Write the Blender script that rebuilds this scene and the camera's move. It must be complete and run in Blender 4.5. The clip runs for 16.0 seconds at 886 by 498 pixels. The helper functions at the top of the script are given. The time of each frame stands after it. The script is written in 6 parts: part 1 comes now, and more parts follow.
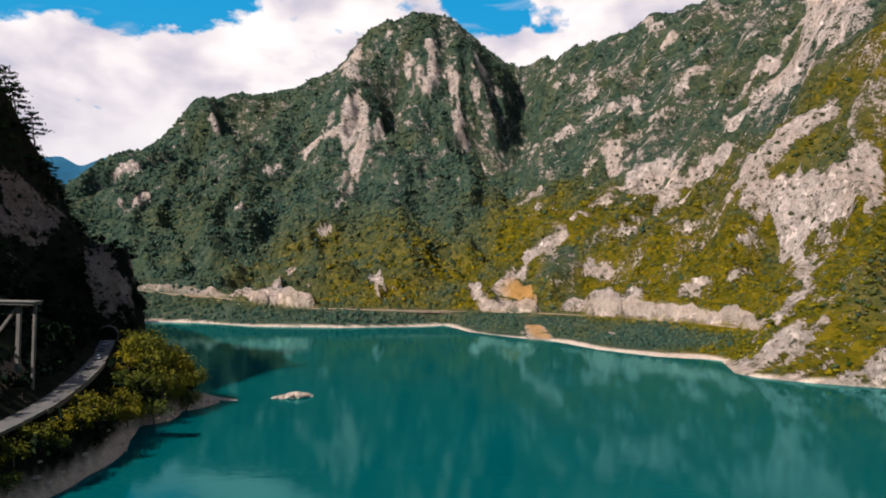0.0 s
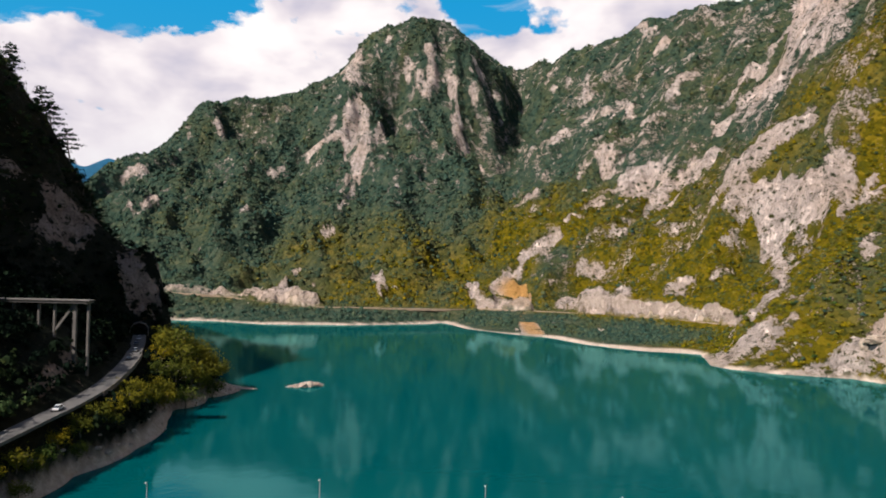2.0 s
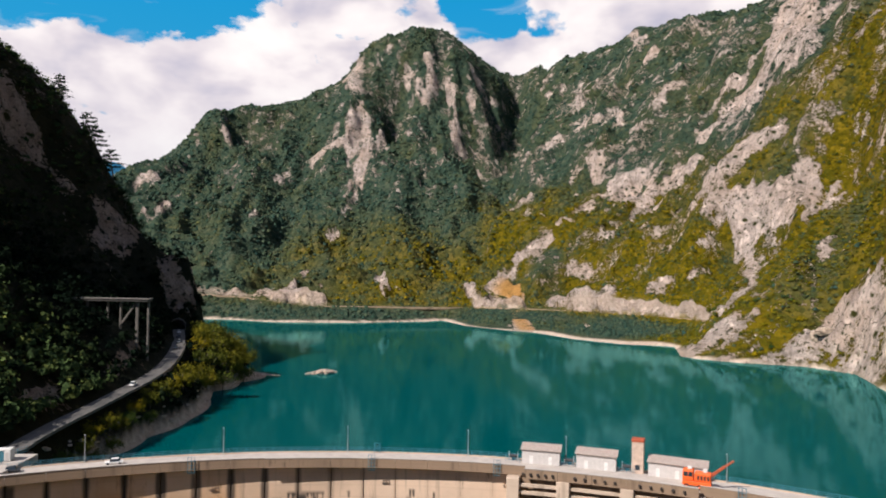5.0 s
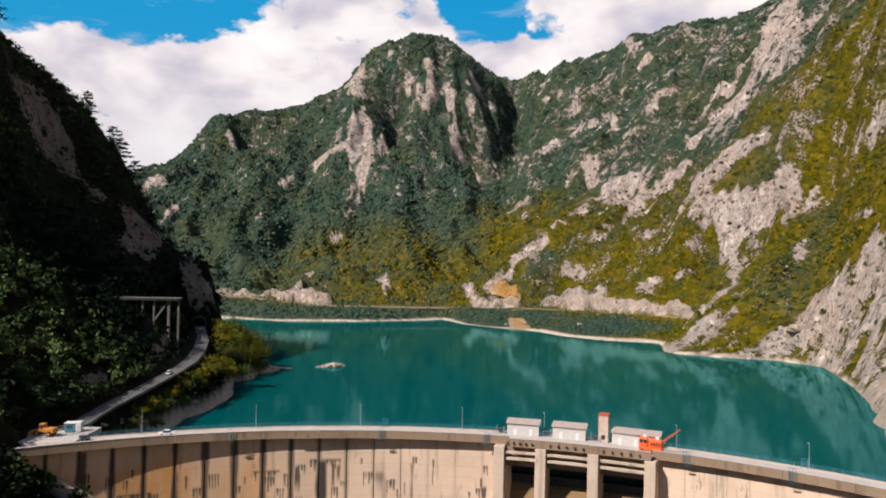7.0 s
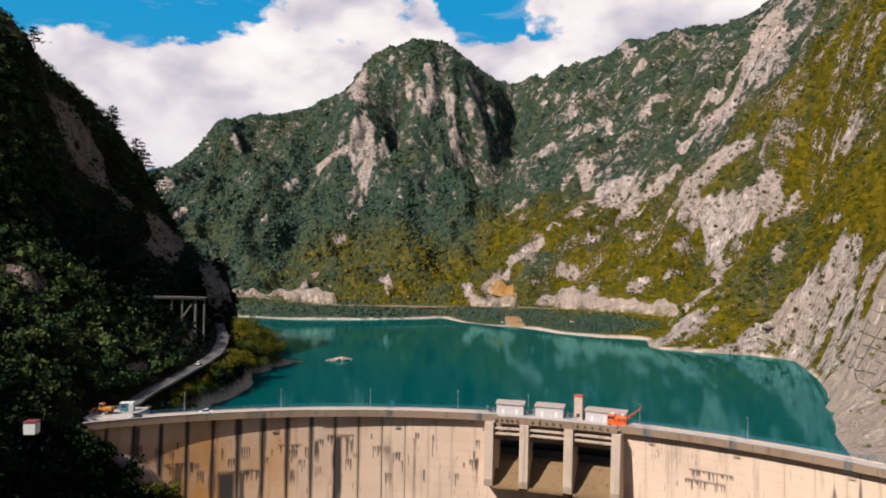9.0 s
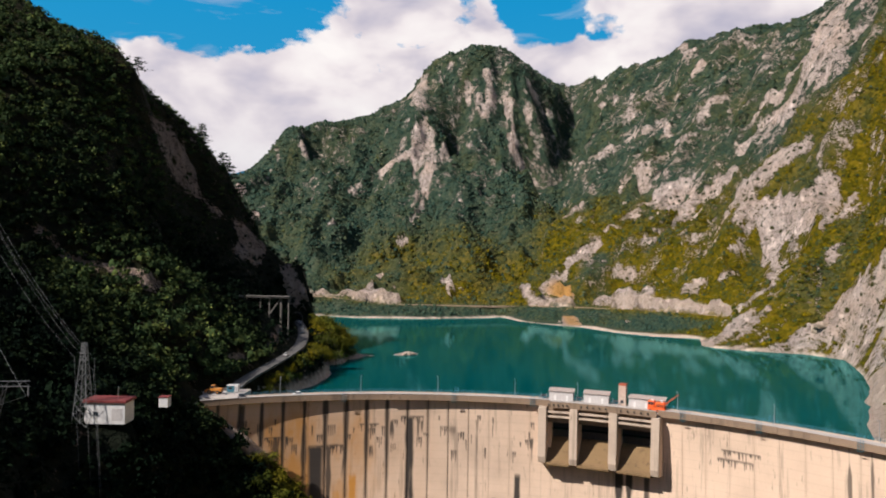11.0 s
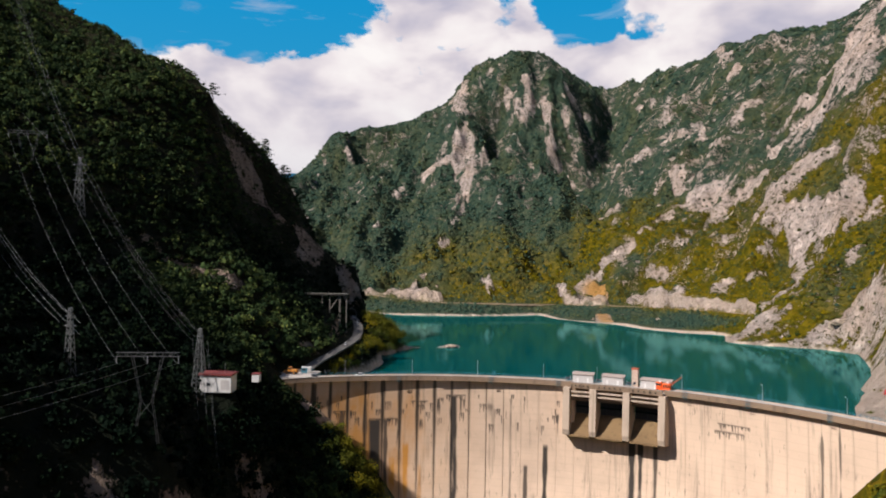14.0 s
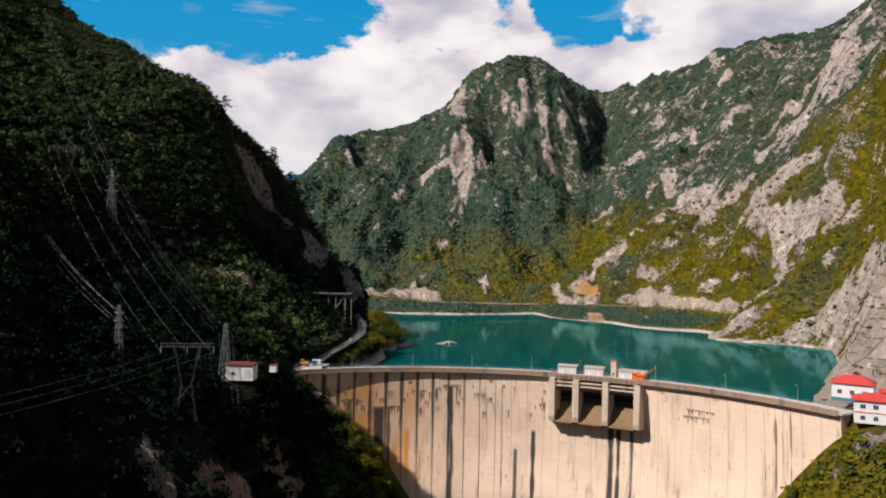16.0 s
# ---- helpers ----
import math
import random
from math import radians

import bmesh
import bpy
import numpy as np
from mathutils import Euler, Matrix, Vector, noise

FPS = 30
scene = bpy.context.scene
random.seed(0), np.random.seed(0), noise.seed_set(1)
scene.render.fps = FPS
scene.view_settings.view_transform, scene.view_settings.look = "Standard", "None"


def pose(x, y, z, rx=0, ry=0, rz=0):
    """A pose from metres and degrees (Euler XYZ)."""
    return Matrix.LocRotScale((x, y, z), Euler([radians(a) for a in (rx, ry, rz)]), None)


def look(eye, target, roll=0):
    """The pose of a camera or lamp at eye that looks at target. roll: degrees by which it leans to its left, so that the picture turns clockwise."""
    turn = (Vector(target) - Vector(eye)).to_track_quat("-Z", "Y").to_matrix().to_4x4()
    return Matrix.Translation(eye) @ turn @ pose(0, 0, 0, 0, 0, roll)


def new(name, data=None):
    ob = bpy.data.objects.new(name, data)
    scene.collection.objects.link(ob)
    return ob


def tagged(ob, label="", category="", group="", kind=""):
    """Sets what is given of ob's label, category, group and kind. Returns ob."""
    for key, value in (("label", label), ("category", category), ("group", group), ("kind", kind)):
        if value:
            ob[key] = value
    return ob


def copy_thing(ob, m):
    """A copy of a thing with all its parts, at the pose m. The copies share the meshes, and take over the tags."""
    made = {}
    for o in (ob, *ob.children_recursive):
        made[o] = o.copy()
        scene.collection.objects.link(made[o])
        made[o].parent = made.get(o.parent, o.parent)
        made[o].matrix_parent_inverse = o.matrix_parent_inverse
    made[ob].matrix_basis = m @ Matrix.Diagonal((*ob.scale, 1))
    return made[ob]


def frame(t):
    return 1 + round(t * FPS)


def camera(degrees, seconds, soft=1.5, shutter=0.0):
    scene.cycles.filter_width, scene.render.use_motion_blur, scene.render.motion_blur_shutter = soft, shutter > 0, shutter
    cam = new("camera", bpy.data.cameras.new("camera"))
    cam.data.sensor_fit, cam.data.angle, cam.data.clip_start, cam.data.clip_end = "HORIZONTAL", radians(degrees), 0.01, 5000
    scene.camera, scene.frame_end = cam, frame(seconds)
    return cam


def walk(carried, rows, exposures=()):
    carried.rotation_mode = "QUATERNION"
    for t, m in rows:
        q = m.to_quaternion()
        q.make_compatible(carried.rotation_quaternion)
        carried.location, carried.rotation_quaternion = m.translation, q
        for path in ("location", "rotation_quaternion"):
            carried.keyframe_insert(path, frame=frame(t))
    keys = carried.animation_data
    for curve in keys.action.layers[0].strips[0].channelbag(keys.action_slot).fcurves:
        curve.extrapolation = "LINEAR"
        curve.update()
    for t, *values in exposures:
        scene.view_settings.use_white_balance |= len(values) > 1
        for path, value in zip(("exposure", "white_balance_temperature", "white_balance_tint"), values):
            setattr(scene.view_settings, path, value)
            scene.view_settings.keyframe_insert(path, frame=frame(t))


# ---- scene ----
cam = camera(63.6, 16.0, soft=1.9)
# seconds, eye x, y, z, yaw, pitch, roll
ROWS = [
    (0, -0.18, -0.36, 58.76, -1.966, 0.777, 1.579),
    (0.5, -0.20, -8.33, 59.16, -1.963, 0.767, 1.568),
    (1, -0.15, -16.41, 59.59, -1.959, 0.748, 1.540),
    (1.5, -0.06, -24.69, 60.04, -1.955, 0.721, 1.501),
    (2, 0.00, -33.16, 60.48, -1.952, 0.694, 1.457),
    (2.5, -0.00, -41.72, 60.90, -1.948, 0.674, 1.409),
    (3, -0.04, -50.28, 61.27, -1.944, 0.668, 1.357),
    (3.5, -0.06, -58.77, 61.57, -1.940, 0.675, 1.303),
    (4, -0.03, -67.17, 61.80, -1.937, 0.692, 1.249),
    (6.5, -0.40, -109.42, 63.08, -1.918, 0.771, 1.114),
    (7, -0.52, -118.07, 63.40, -1.914, 0.780, 1.096),
    (7.5, -0.58, -126.69, 63.77, -1.911, 0.780, 1.082),
    (8, -0.64, -135.26, 64.17, -1.907, 0.774, 1.068),
    (9.75, -1.35, -166.79, 65.44, -1.800, 0.755, 1.005),
    (10, -1.45, -171.30, 65.62, -1.300, 0.752, 0.996),
    (10.5, -1.65, -180.31, 65.98, 0.669, 0.747, 0.979),
    (11, -1.75, -188.90, 66.26, 2.868, 0.733, 0.938),
    (11.5, -1.69, -197.55, 66.48, 4.718, 0.725, 0.904),
    (12, -1.42, -206.21, 66.69, 5.964, 0.718, 0.882),
    (12.5, -0.91, -214.80, 66.91, 6.176, 0.708, 0.871),
    (13, -0.20, -223.32, 67.15, 6.153, 0.694, 0.868),
    (13.5, 0.67, -231.80, 67.42, 6.130, 0.677, 0.868),
    (14, 1.64, -240.26, 67.73, 6.107, 0.664, 0.868),
    (14.5, 2.66, -248.74, 68.07, 6.084, 0.659, 0.867),
    (15, 3.72, -257.29, 68.46, 6.061, 0.657, 0.866),
    (15.5, 4.80, -265.94, 68.89, 6.038, 0.654, 0.867),
    (16, 5.89, -274.68, 69.38, 6.014, 0.649, 0.874),
]


def heading(x, y, z, yaw, pitch, roll):
    a, b = radians(yaw), radians(pitch)
    ahead = Vector((-math.sin(a) * math.cos(b), math.cos(a) * math.cos(b), math.sin(b)))
    eye = Vector((x, y, z))
    return look(eye, eye + ahead * 10, roll)


walk(cam, [(t, heading(*row)) for t, *row in ROWS], exposures=[(0, 0.57, 6150, 15), (8, 0.45, 6150, 15), (11, 0.38, 6130, 15), (16, 0.36, 6100, 15)])

# ---- world and light ----
TO_SUN = Vector((-0.576, -0.450, 0.682)).normalized()
world = bpy.data.worlds.new("world")
scene.world = world
world.use_nodes = True
wn = world.node_tree.nodes
sky = wn.new("ShaderNodeTexSky")
sky.sky_type, sky.sun_disc = "NISHITA", False
sky.sun_elevation = math.asin(TO_SUN.z)
sky.sun_rotation = math.atan2(TO_SUN.x, TO_SUN.y)
sky.altitude = 700
sky.dust_density = 0.6
world.node_tree.links.new(sky.outputs[0], wn["Background"].inputs[0])
wn["Background"].inputs[1].default_value = 0.068
sun = new("sun", bpy.data.lights.new("sun", "SUN"))
sun.data.energy, sun.data.angle, sun.data.color = 5.0, radians(0.53), (1.0, 0.92, 0.80)
sun.matrix_world = Matrix.Translation((-300, -300, 500)) @ TO_SUN.to_track_quat("Z", "Y").to_matrix().to_4x4()


# ---- materials ----
def material(name):
    m = bpy.data.materials.new(name)
    m.use_nodes = True
    return m, m.node_tree, m.node_tree.nodes["Principled BSDF"]


def node(tree, kind, inputs=None, **props):
    n = tree.nodes.new("ShaderNode" + kind)
    for k, v in props.items():
        if k == "data_type":
            n.data_type = v
        elif k == "blend_type":
            n.blend_type = v
        elif k == "operation":
            n.operation = v
        elif k == "attribute_name":
            n.attribute_name = v
        elif k == "noise_dimensions":
            n.noise_dimensions = v
        elif k == "feature":
            n.feature = v
        elif k == "uv_map":
            n.uv_map = v
    for k, v in (inputs or {}).items():
        if isinstance(v, bpy.types.NodeSocket):
            tree.links.new(v, n.inputs[k])
        else:
            n.inputs[k].default_value = v
    return n


def noise_tex(tree, scale, detail=4.0, rough=0.55, vector=None, distortion=0.0):
    n = node(tree, "TexNoise", {"Scale": scale, "Detail": detail, "Roughness": rough, "Distortion": distortion})
    if vector is not None:
        tree.links.new(vector, n.inputs["Vector"])
    return n.outputs["Fac"]


def ramp(tree, fac, stops):
    n = tree.nodes.new("ShaderNodeValToRGB")
    els = n.color_ramp.elements
    while len(els) < len(stops):
        els.new(0.5)
    for e, (p, c) in zip(els, stops):
        e.position, e.color = p, (*c, 1.0) if len(c) == 3 else c
    tree.links.new(fac, n.inputs[0])
    return n.outputs[0]


def grey(a, b, lo=0.0, hi=1.0):
    return [(a, (lo, lo, lo)), (b, (hi, hi, hi))]


def mix(tree, fac, a, b, blend="MIX"):
    n = node(tree, "Mix", data_type="RGBA", blend_type=blend)
    for key, v in ((0, fac), (6, a), (7, b)):
        if isinstance(v, bpy.types.NodeSocket):
            tree.links.new(v, n.inputs[key])
        elif key:
            n.inputs[key].default_value = (*v, 1.0)
        else:
            n.inputs[key].default_value = v
    return n.outputs[2]


def calc(tree, op, a, b=0.0):
    n = node(tree, "Math", operation=op)
    for i, v in enumerate((a, b)):
        if isinstance(v, bpy.types.NodeSocket):
            tree.links.new(v, n.inputs[i])
        else:
            n.inputs[i].default_value = v
    return n.outputs[0]


def coords(tree, scale=(1, 1, 1)):
    c = node(tree, "TexCoord").outputs["Object"]
    m = node(tree, "Mapping", {"Vector": c, "Scale": scale})
    return m.outputs[0]


def bump(tree, bsdf, height, strength, distance):
    b = node(tree, "Bump", {"Strength": strength, "Distance": distance, "Height": height})
    tree.links.new(b.outputs[0], bsdf.inputs["Normal"])


def plain(name, colour, rough=0.6, metal=0.0, vary=0.25, scale=1.5, bumps=0.0):
    """A surface of one paint or metal with grime at two scales."""
    m, t, b = material(name)
    p = coords(t)
    n = ramp(t, noise_tex(t, scale, 6, 0.6, p), grey(0.3, 0.75, 1 - vary, 1 + vary * 0.4))
    n2 = ramp(t, noise_tex(t, scale * 9, 3, 0.6, p), grey(0.3, 0.7, 1 - vary * 0.4, 1.0))
    c = mix(t, 1.0, colour, n, "MULTIPLY")
    c = mix(t, 1.0, c, n2, "MULTIPLY")
    t.links.new(c, b.inputs["Base Color"])
    b.inputs["Roughness"].default_value, b.inputs["Metallic"].default_value = rough, metal
    if bumps:
        bump(t, b, noise_tex(t, scale * 6, 5, 0.6, p), 0.5, bumps)
    return m


def ground_material():
    m, t, b = material("limestone_and_scrub")
    p = coords(t)
    rock_a = node(t, "Attribute", attribute_name="rock").outputs["Fac"]
    dry_a = node(t, "Attribute", attribute_name="dry").outputs["Fac"]
    slope_shade_a = node(t, "Attribute", attribute_name="litter").outputs["Fac"]
    shore_a = node(t, "Attribute", attribute_name="shore").outputs["Fac"]
    ochre_a = node(t, "Attribute", attribute_name="ochre").outputs["Fac"]
    n_big, n_mid, n_fine = noise_tex(t, 0.02, 5, 0.6, p), noise_tex(t, 0.09, 6, 0.65, p), noise_tex(t, 0.5, 5, 0.7, p)
    streak = noise_tex(t, 0.12, 8, 0.72, coords(t, (1, 1, 0.4)))
    rock = ramp(t, streak, [(0.30, (0.14, 0.108, 0.092)), (0.40, (0.40, 0.32, 0.275)), (0.48, (0.60, 0.485, 0.42)), (0.64, (0.80, 0.655, 0.565))])
    rock = mix(t, ramp(t, n_big, grey(0.42, 0.66, 0.0, 0.55)), rock, (0.66, 0.475, 0.355))
    rock = mix(t, ramp(t, n_fine, grey(0.56, 0.66, 0.0, 0.4)), rock, (0.16, 0.145, 0.11))
    crack = calc(t, "ABSOLUTE", calc(t, "SUBTRACT", noise_tex(t, 0.11, 7, 0.68, coords(t, (1, 1, 0.55)), 0.6), 0.5))
    rock = mix(t, ramp(t, crack, grey(0.0, 0.016, 0.5, 0.0)), rock, (0.13, 0.115, 0.10))
    ledge = noise_tex(t, 0.30, 5, 0.7, coords(t, (1, 1, 0.7)), 0.5)
    rock = mix(t, ramp(t, ledge, grey(0.57, 0.61, 0.0, 0.9)), rock, (0.045, 0.054, 0.022))
    tufts = node(t, "TexVoronoi", {"Vector": node(t, "VectorMath", {0: p, 1: node(t, "VectorMath", {0: node(t, "TexNoise", {"Vector": p, "Scale": 0.3, "Detail": 3.0}).outputs["Color"], 1: (5.0, 5.0, 5.0)}, operation="MULTIPLY").outputs[0]}, operation="ADD").outputs[0], "Scale": 0.12})
    tuft_pick = node(t, "SeparateColor", {0: tufts.outputs["Color"]})
    tuft = calc(t, "MULTIPLY", ramp(t, tufts.outputs["Distance"], grey(0.22, 0.36, 1.0, 0.0)), ramp(t, calc(t, "ADD", tuft_pick.outputs[0], calc(t, "MULTIPLY", n_mid, 0.8)), grey(0.86, 0.96)))
    rock = mix(t, tuft, rock, mix(t, dry_a, (0.030, 0.044, 0.028), (0.060, 0.060, 0.012)))
    # left bank rock multiplied darker, its shade put into the colour
    rock = mix(t, slope_shade_a, rock, mix(t, 1.0, rock, (0.58, 0.53, 0.49), "MULTIPLY"))
    rock = mix(t, ochre_a, rock, (0.62, 0.33, 0.10))
    crowns = node(t, "TexVoronoi", {"Vector": p, "Scale": 0.19})
    hue = node(t, "SeparateColor", {0: crowns.outputs["Color"]})
    tone = calc(t, "ADD", calc(t, "MULTIPLY", hue.outputs[0], 0.3), calc(t, "ADD", calc(t, "MULTIPLY", n_mid, 0.4), calc(t, "MULTIPLY", n_fine, 0.3)))
    # greens greyed and blued to paint haze over the far slopes
    green = ramp(t, tone, [(0.2, (0.014, 0.034, 0.025)), (0.5, (0.034, 0.056, 0.036)), (0.72, (0.078, 0.088, 0.054))])
    olive = ramp(t, tone, [(0.18, (0.016, 0.030, 0.006)), (0.36, (0.060, 0.054, 0.002)), (0.55, (0.110, 0.082, 0.002)), (0.75, (0.20, 0.137, 0.008))])
    veg = mix(t, dry_a, green, olive)
    # ground between the trees there painted near black as deep shade
    veg = mix(t, slope_shade_a, veg, (0.008, 0.009, 0.005))
    edge = calc(t, "ADD", rock_a, calc(t, "ADD", calc(t, "MULTIPLY", calc(t, "SUBTRACT", n_fine, 0.5), 2.0), calc(t, "MULTIPLY", calc(t, "SUBTRACT", n_mid, 0.5), 1.7)))
    bare = ramp(t, edge, grey(0.44, 0.58))
    c = mix(t, bare, veg, rock)
    beach = ramp(t, n_fine, [(0.3, (0.44, 0.33, 0.25)), (0.7, (0.72, 0.57, 0.46))])
    c = mix(t, shore_a, c, beach)
    t.links.new(c, b.inputs["Base Color"])
    b.inputs["Roughness"].default_value = 0.9
    b.inputs["Specular IOR Level"].default_value = 0.06
    h = calc(t, "ADD", calc(t, "ADD", calc(t, "MULTIPLY", streak, 0.95), calc(t, "MULTIPLY", n_fine, 0.3)), ramp(t, crack, grey(0.0, 0.10, 0.0, 0.45)))
    leafy = calc(t, "ADD", calc(t, "MULTIPLY", calc(t, "SUBTRACT", 1.0, crowns.outputs["Distance"]), 0.45), calc(t, "MULTIPLY", n_fine, 0.5))
    bump(t, b, mix(t, bare, leafy, h), 1.0, 4.5)
    return m


def foliage_material(name, dark, mid, light, dark2, mid2, light2, relief=0.0):
    """Leaves whose colour runs from shaded green to dry olive by the tree's own tint."""
    m, t, b = material(name)
    r = node(t, "NewGeometry").outputs["Random Per Island"]
    tint = node(t, "Attribute", attribute_name="tint").outputs["Fac"]
    vary = node(t, "Attribute", attribute_name="vary").outputs["Fac"]
    f = calc(t, "ADD", calc(t, "MULTIPLY", r, 0.3), calc(t, "MULTIPLY", vary, 0.7))
    c = mix(t, tint, ramp(t, f, [(0.0, dark), (0.5, mid), (1.0, light)]), ramp(t, f, [(0.0, dark2), (0.5, mid2), (1.0, light2)]))
    if relief:
        c = mix(t, 1.0, c, ramp(t, noise_tex(t, 0.7, 4, 0.75, coords(t)), grey(0.34, 0.64, 0.55, 1.25)), "MULTIPLY")
    t.links.new(c, b.inputs["Base Color"])
    b.inputs["Roughness"].default_value = 0.8
    b.inputs["Specular IOR Level"].default_value = 0.03
    if relief:
        bump(t, b, noise_tex(t, 0.55, 4, 0.7, coords(t)), 0.8, relief)
    return m


def water_material():
    """Milky turquoise body under a clear surface that mirrors more the flatter it is seen."""
    m = bpy.data.materials.new("turquoise_lake_water")
    m.use_nodes = True
    t = m.node_tree
    t.nodes.clear()
    p = coords(t)
    c = ramp(t, noise_tex(t, 0.012, 4, 0.5, p), [(0.3, (0.0, 0.056, 0.060)), (0.7, (0.0, 0.066, 0.069))])
    ripples = calc(t, "ADD", noise_tex(t, 0.5, 3, 0.6, p), calc(t, "MULTIPLY", noise_tex(t, 0.06, 3, 0.5, p), 3.0))
    n = node(t, "Bump", {"Strength": 0.06, "Distance": 0.3, "Height": ripples}).outputs[0]
    body = node(t, "BsdfDiffuse", {"Color": c})
    gloss = node(t, "BsdfGlossy", {"Color": (0.30, 0.80, 0.79, 1.0), "Roughness": 0.05, "Normal": n})
    fac = node(t, "Fresnel", {"IOR": 1.28, "Normal": n})
    both = node(t, "MixShader", {0: fac.outputs[0], 1: body.outputs[0], 2: gloss.outputs[0]})
    out = node(t, "OutputMaterial")
    t.links.new(both.outputs[0], out.inputs[0])
    return m


def concrete_material(name, base, stain, rust=0.0, block=True):
    """Poured concrete: lift lines, vertical run-off stains, patches of rust and pale lime."""
    m, t, b = material(name)
    p = coords(t)
    run = noise_tex(t, 0.35, 5, 0.6, coords(t, (1, 1, 0.045)))
    fine = noise_tex(t, 1.6, 6, 0.65, p)
    broad = noise_tex(t, 0.05, 4, 0.55, p)
    c = ramp(t, broad, [(0.3, tuple(v * 0.74 for v in base)), (0.5, tuple(v * 0.92 for v in base)), (0.7, base)])
    c = mix(t, ramp(t, run, grey(0.56, 0.74, 0.0, 0.7)), c, stain)
    c = mix(t, ramp(t, fine, grey(0.55, 0.8, 0.0, 0.35)), c, tuple(v * 0.55 for v in base))
    drip = calc(t, "MULTIPLY", ramp(t, noise_tex(t, 0.9, 4, 0.6, coords(t, (1, 1, 0.16))), grey(0.60, 0.68)), ramp(t, noise_tex(t, 0.11, 3, 0.5, p), grey(0.48, 0.62)))
    c = mix(t, calc(t, "MULTIPLY", drip, 0.75), c, stain)
    if rust:
        r = calc(t, "MULTIPLY", ramp(t, noise_tex(t, 0.09, 4, 0.6, coords(t, (1, 1, 0.4))), grey(0.44, 0.62, 0.42, 1.0)), node(t, "Attribute", attribute_name="rust").outputs["Fac"])
        c = mix(t, r, c, (0.56, 0.25, 0.045))
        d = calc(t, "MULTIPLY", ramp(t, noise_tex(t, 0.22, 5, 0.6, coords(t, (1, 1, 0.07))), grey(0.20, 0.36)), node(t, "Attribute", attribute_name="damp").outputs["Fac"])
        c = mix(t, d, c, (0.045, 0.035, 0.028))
    lift = node(t, "TexWave", {"Scale": 0.1, "Distortion": 1.2, "Detail": 3.0, "Vector": coords(t, (0, 0, 1))})
    lift.bands_direction = "Z"
    c = mix(t, ramp(t, lift.outputs["Fac"], grey(0.93, 1.0, 0.0, 0.07)), c, stain)
    t.links.new(c, b.inputs["Base Color"])
    b.inputs["Roughness"].default_value = 0.88
    bump(t, b, fine, 0.35, 0.12)
    return m


M_GROUND = ground_material()
M_WATER = water_material()
M_DAM = concrete_material("weathered_dam_concrete", (0.72, 0.53, 0.385), (0.13, 0.10, 0.075), rust=1.0)
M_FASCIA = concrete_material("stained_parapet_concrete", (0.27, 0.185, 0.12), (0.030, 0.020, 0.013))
M_CONC = concrete_material("pier_concrete", (0.53, 0.41, 0.31), (0.18, 0.14, 0.10))
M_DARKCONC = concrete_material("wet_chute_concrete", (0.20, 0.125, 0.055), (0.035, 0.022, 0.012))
M_JOINT = plain("dark_joint_seepage", (0.055, 0.042, 0.033), 0.9)
M_ROAD = plain("pale_asphalt", (0.10, 0.093, 0.085), 0.9, vary=0.3, scale=0.4)
M_CREST = plain("crest_roadway", (0.44, 0.39, 0.345), 0.85, vary=0.2, scale=0.5)
M_BLUE = plain("blue_painted_steel", (0.06, 0.21, 0.28), 0.5, 0.2)
M_STEEL = plain("galvanised_steel", (0.42, 0.43, 0.43), 0.45, 0.6)
M_DULLSTEEL = plain("weathered_lattice_steel", (0.045, 0.047, 0.05), 0.6, 0.3)
M_WHITE = plain("white_painted_wall", (0.66, 0.64, 0.61), 0.8, vary=0.15)
M_GREYWALL = plain("light_grey_sheet_wall", (0.50, 0.465, 0.44), 0.7, vary=0.15)
M_ROOFGREY = plain("weathered_roof_sheet", (0.40, 0.325, 0.28), 0.8, vary=0.3)
M_RED = plain("red_roof_tiles", (0.55, 0.045, 0.035), 0.7, vary=0.3, scale=2.0, bumps=0.05)
M_ORANGE = plain("orange_machine_paint", (0.85, 0.13, 0.02), 0.5, vary=0.2)
M_YELLOW = plain("yellow_machine_paint", (0.50, 0.19, 0.02), 0.5, vary=0.3)
M_BOOM = plain("rusty_boom_paint", (0.42, 0.085, 0.03), 0.6, vary=0.35)
M_TOWER = plain("pinkish_tower_render", (0.56, 0.42, 0.33), 0.85, vary=0.3, scale=0.8)
# rubber and grilles; also painted darkness in the tunnel and cave
M_DARK = plain("black_rubber_and_dark_openings", (0.02, 0.02, 0.02), 0.8)
M_GLASS, _t, _b = material("dark_window_glass")
_b.inputs["Base Color"].default_value, _b.inputs["Roughness"].default_value = (0.03, 0.04, 0.05, 1), 0.08
M_BARK = plain("grey_brown_bark", (0.11, 0.085, 0.065), 0.9)
M_LEAF = foliage_material("broadleaf_foliage", (0.011, 0.026, 0.009), (0.028, 0.055, 0.013), (0.065, 0.10, 0.020),
                          (0.062, 0.064, 0.006), (0.145, 0.120, 0.006), (0.25, 0.185, 0.010))
# first set lifted towards pale teal, distance haze put into the leaf colour
M_FAR = foliage_material("haze_tinted_mountain_foliage", (0.016, 0.042, 0.034), (0.038, 0.070, 0.048), (0.078, 0.102, 0.060),
                         (0.022, 0.036, 0.006), (0.096, 0.082, 0.002), (0.22, 0.152, 0.003), 2.2)
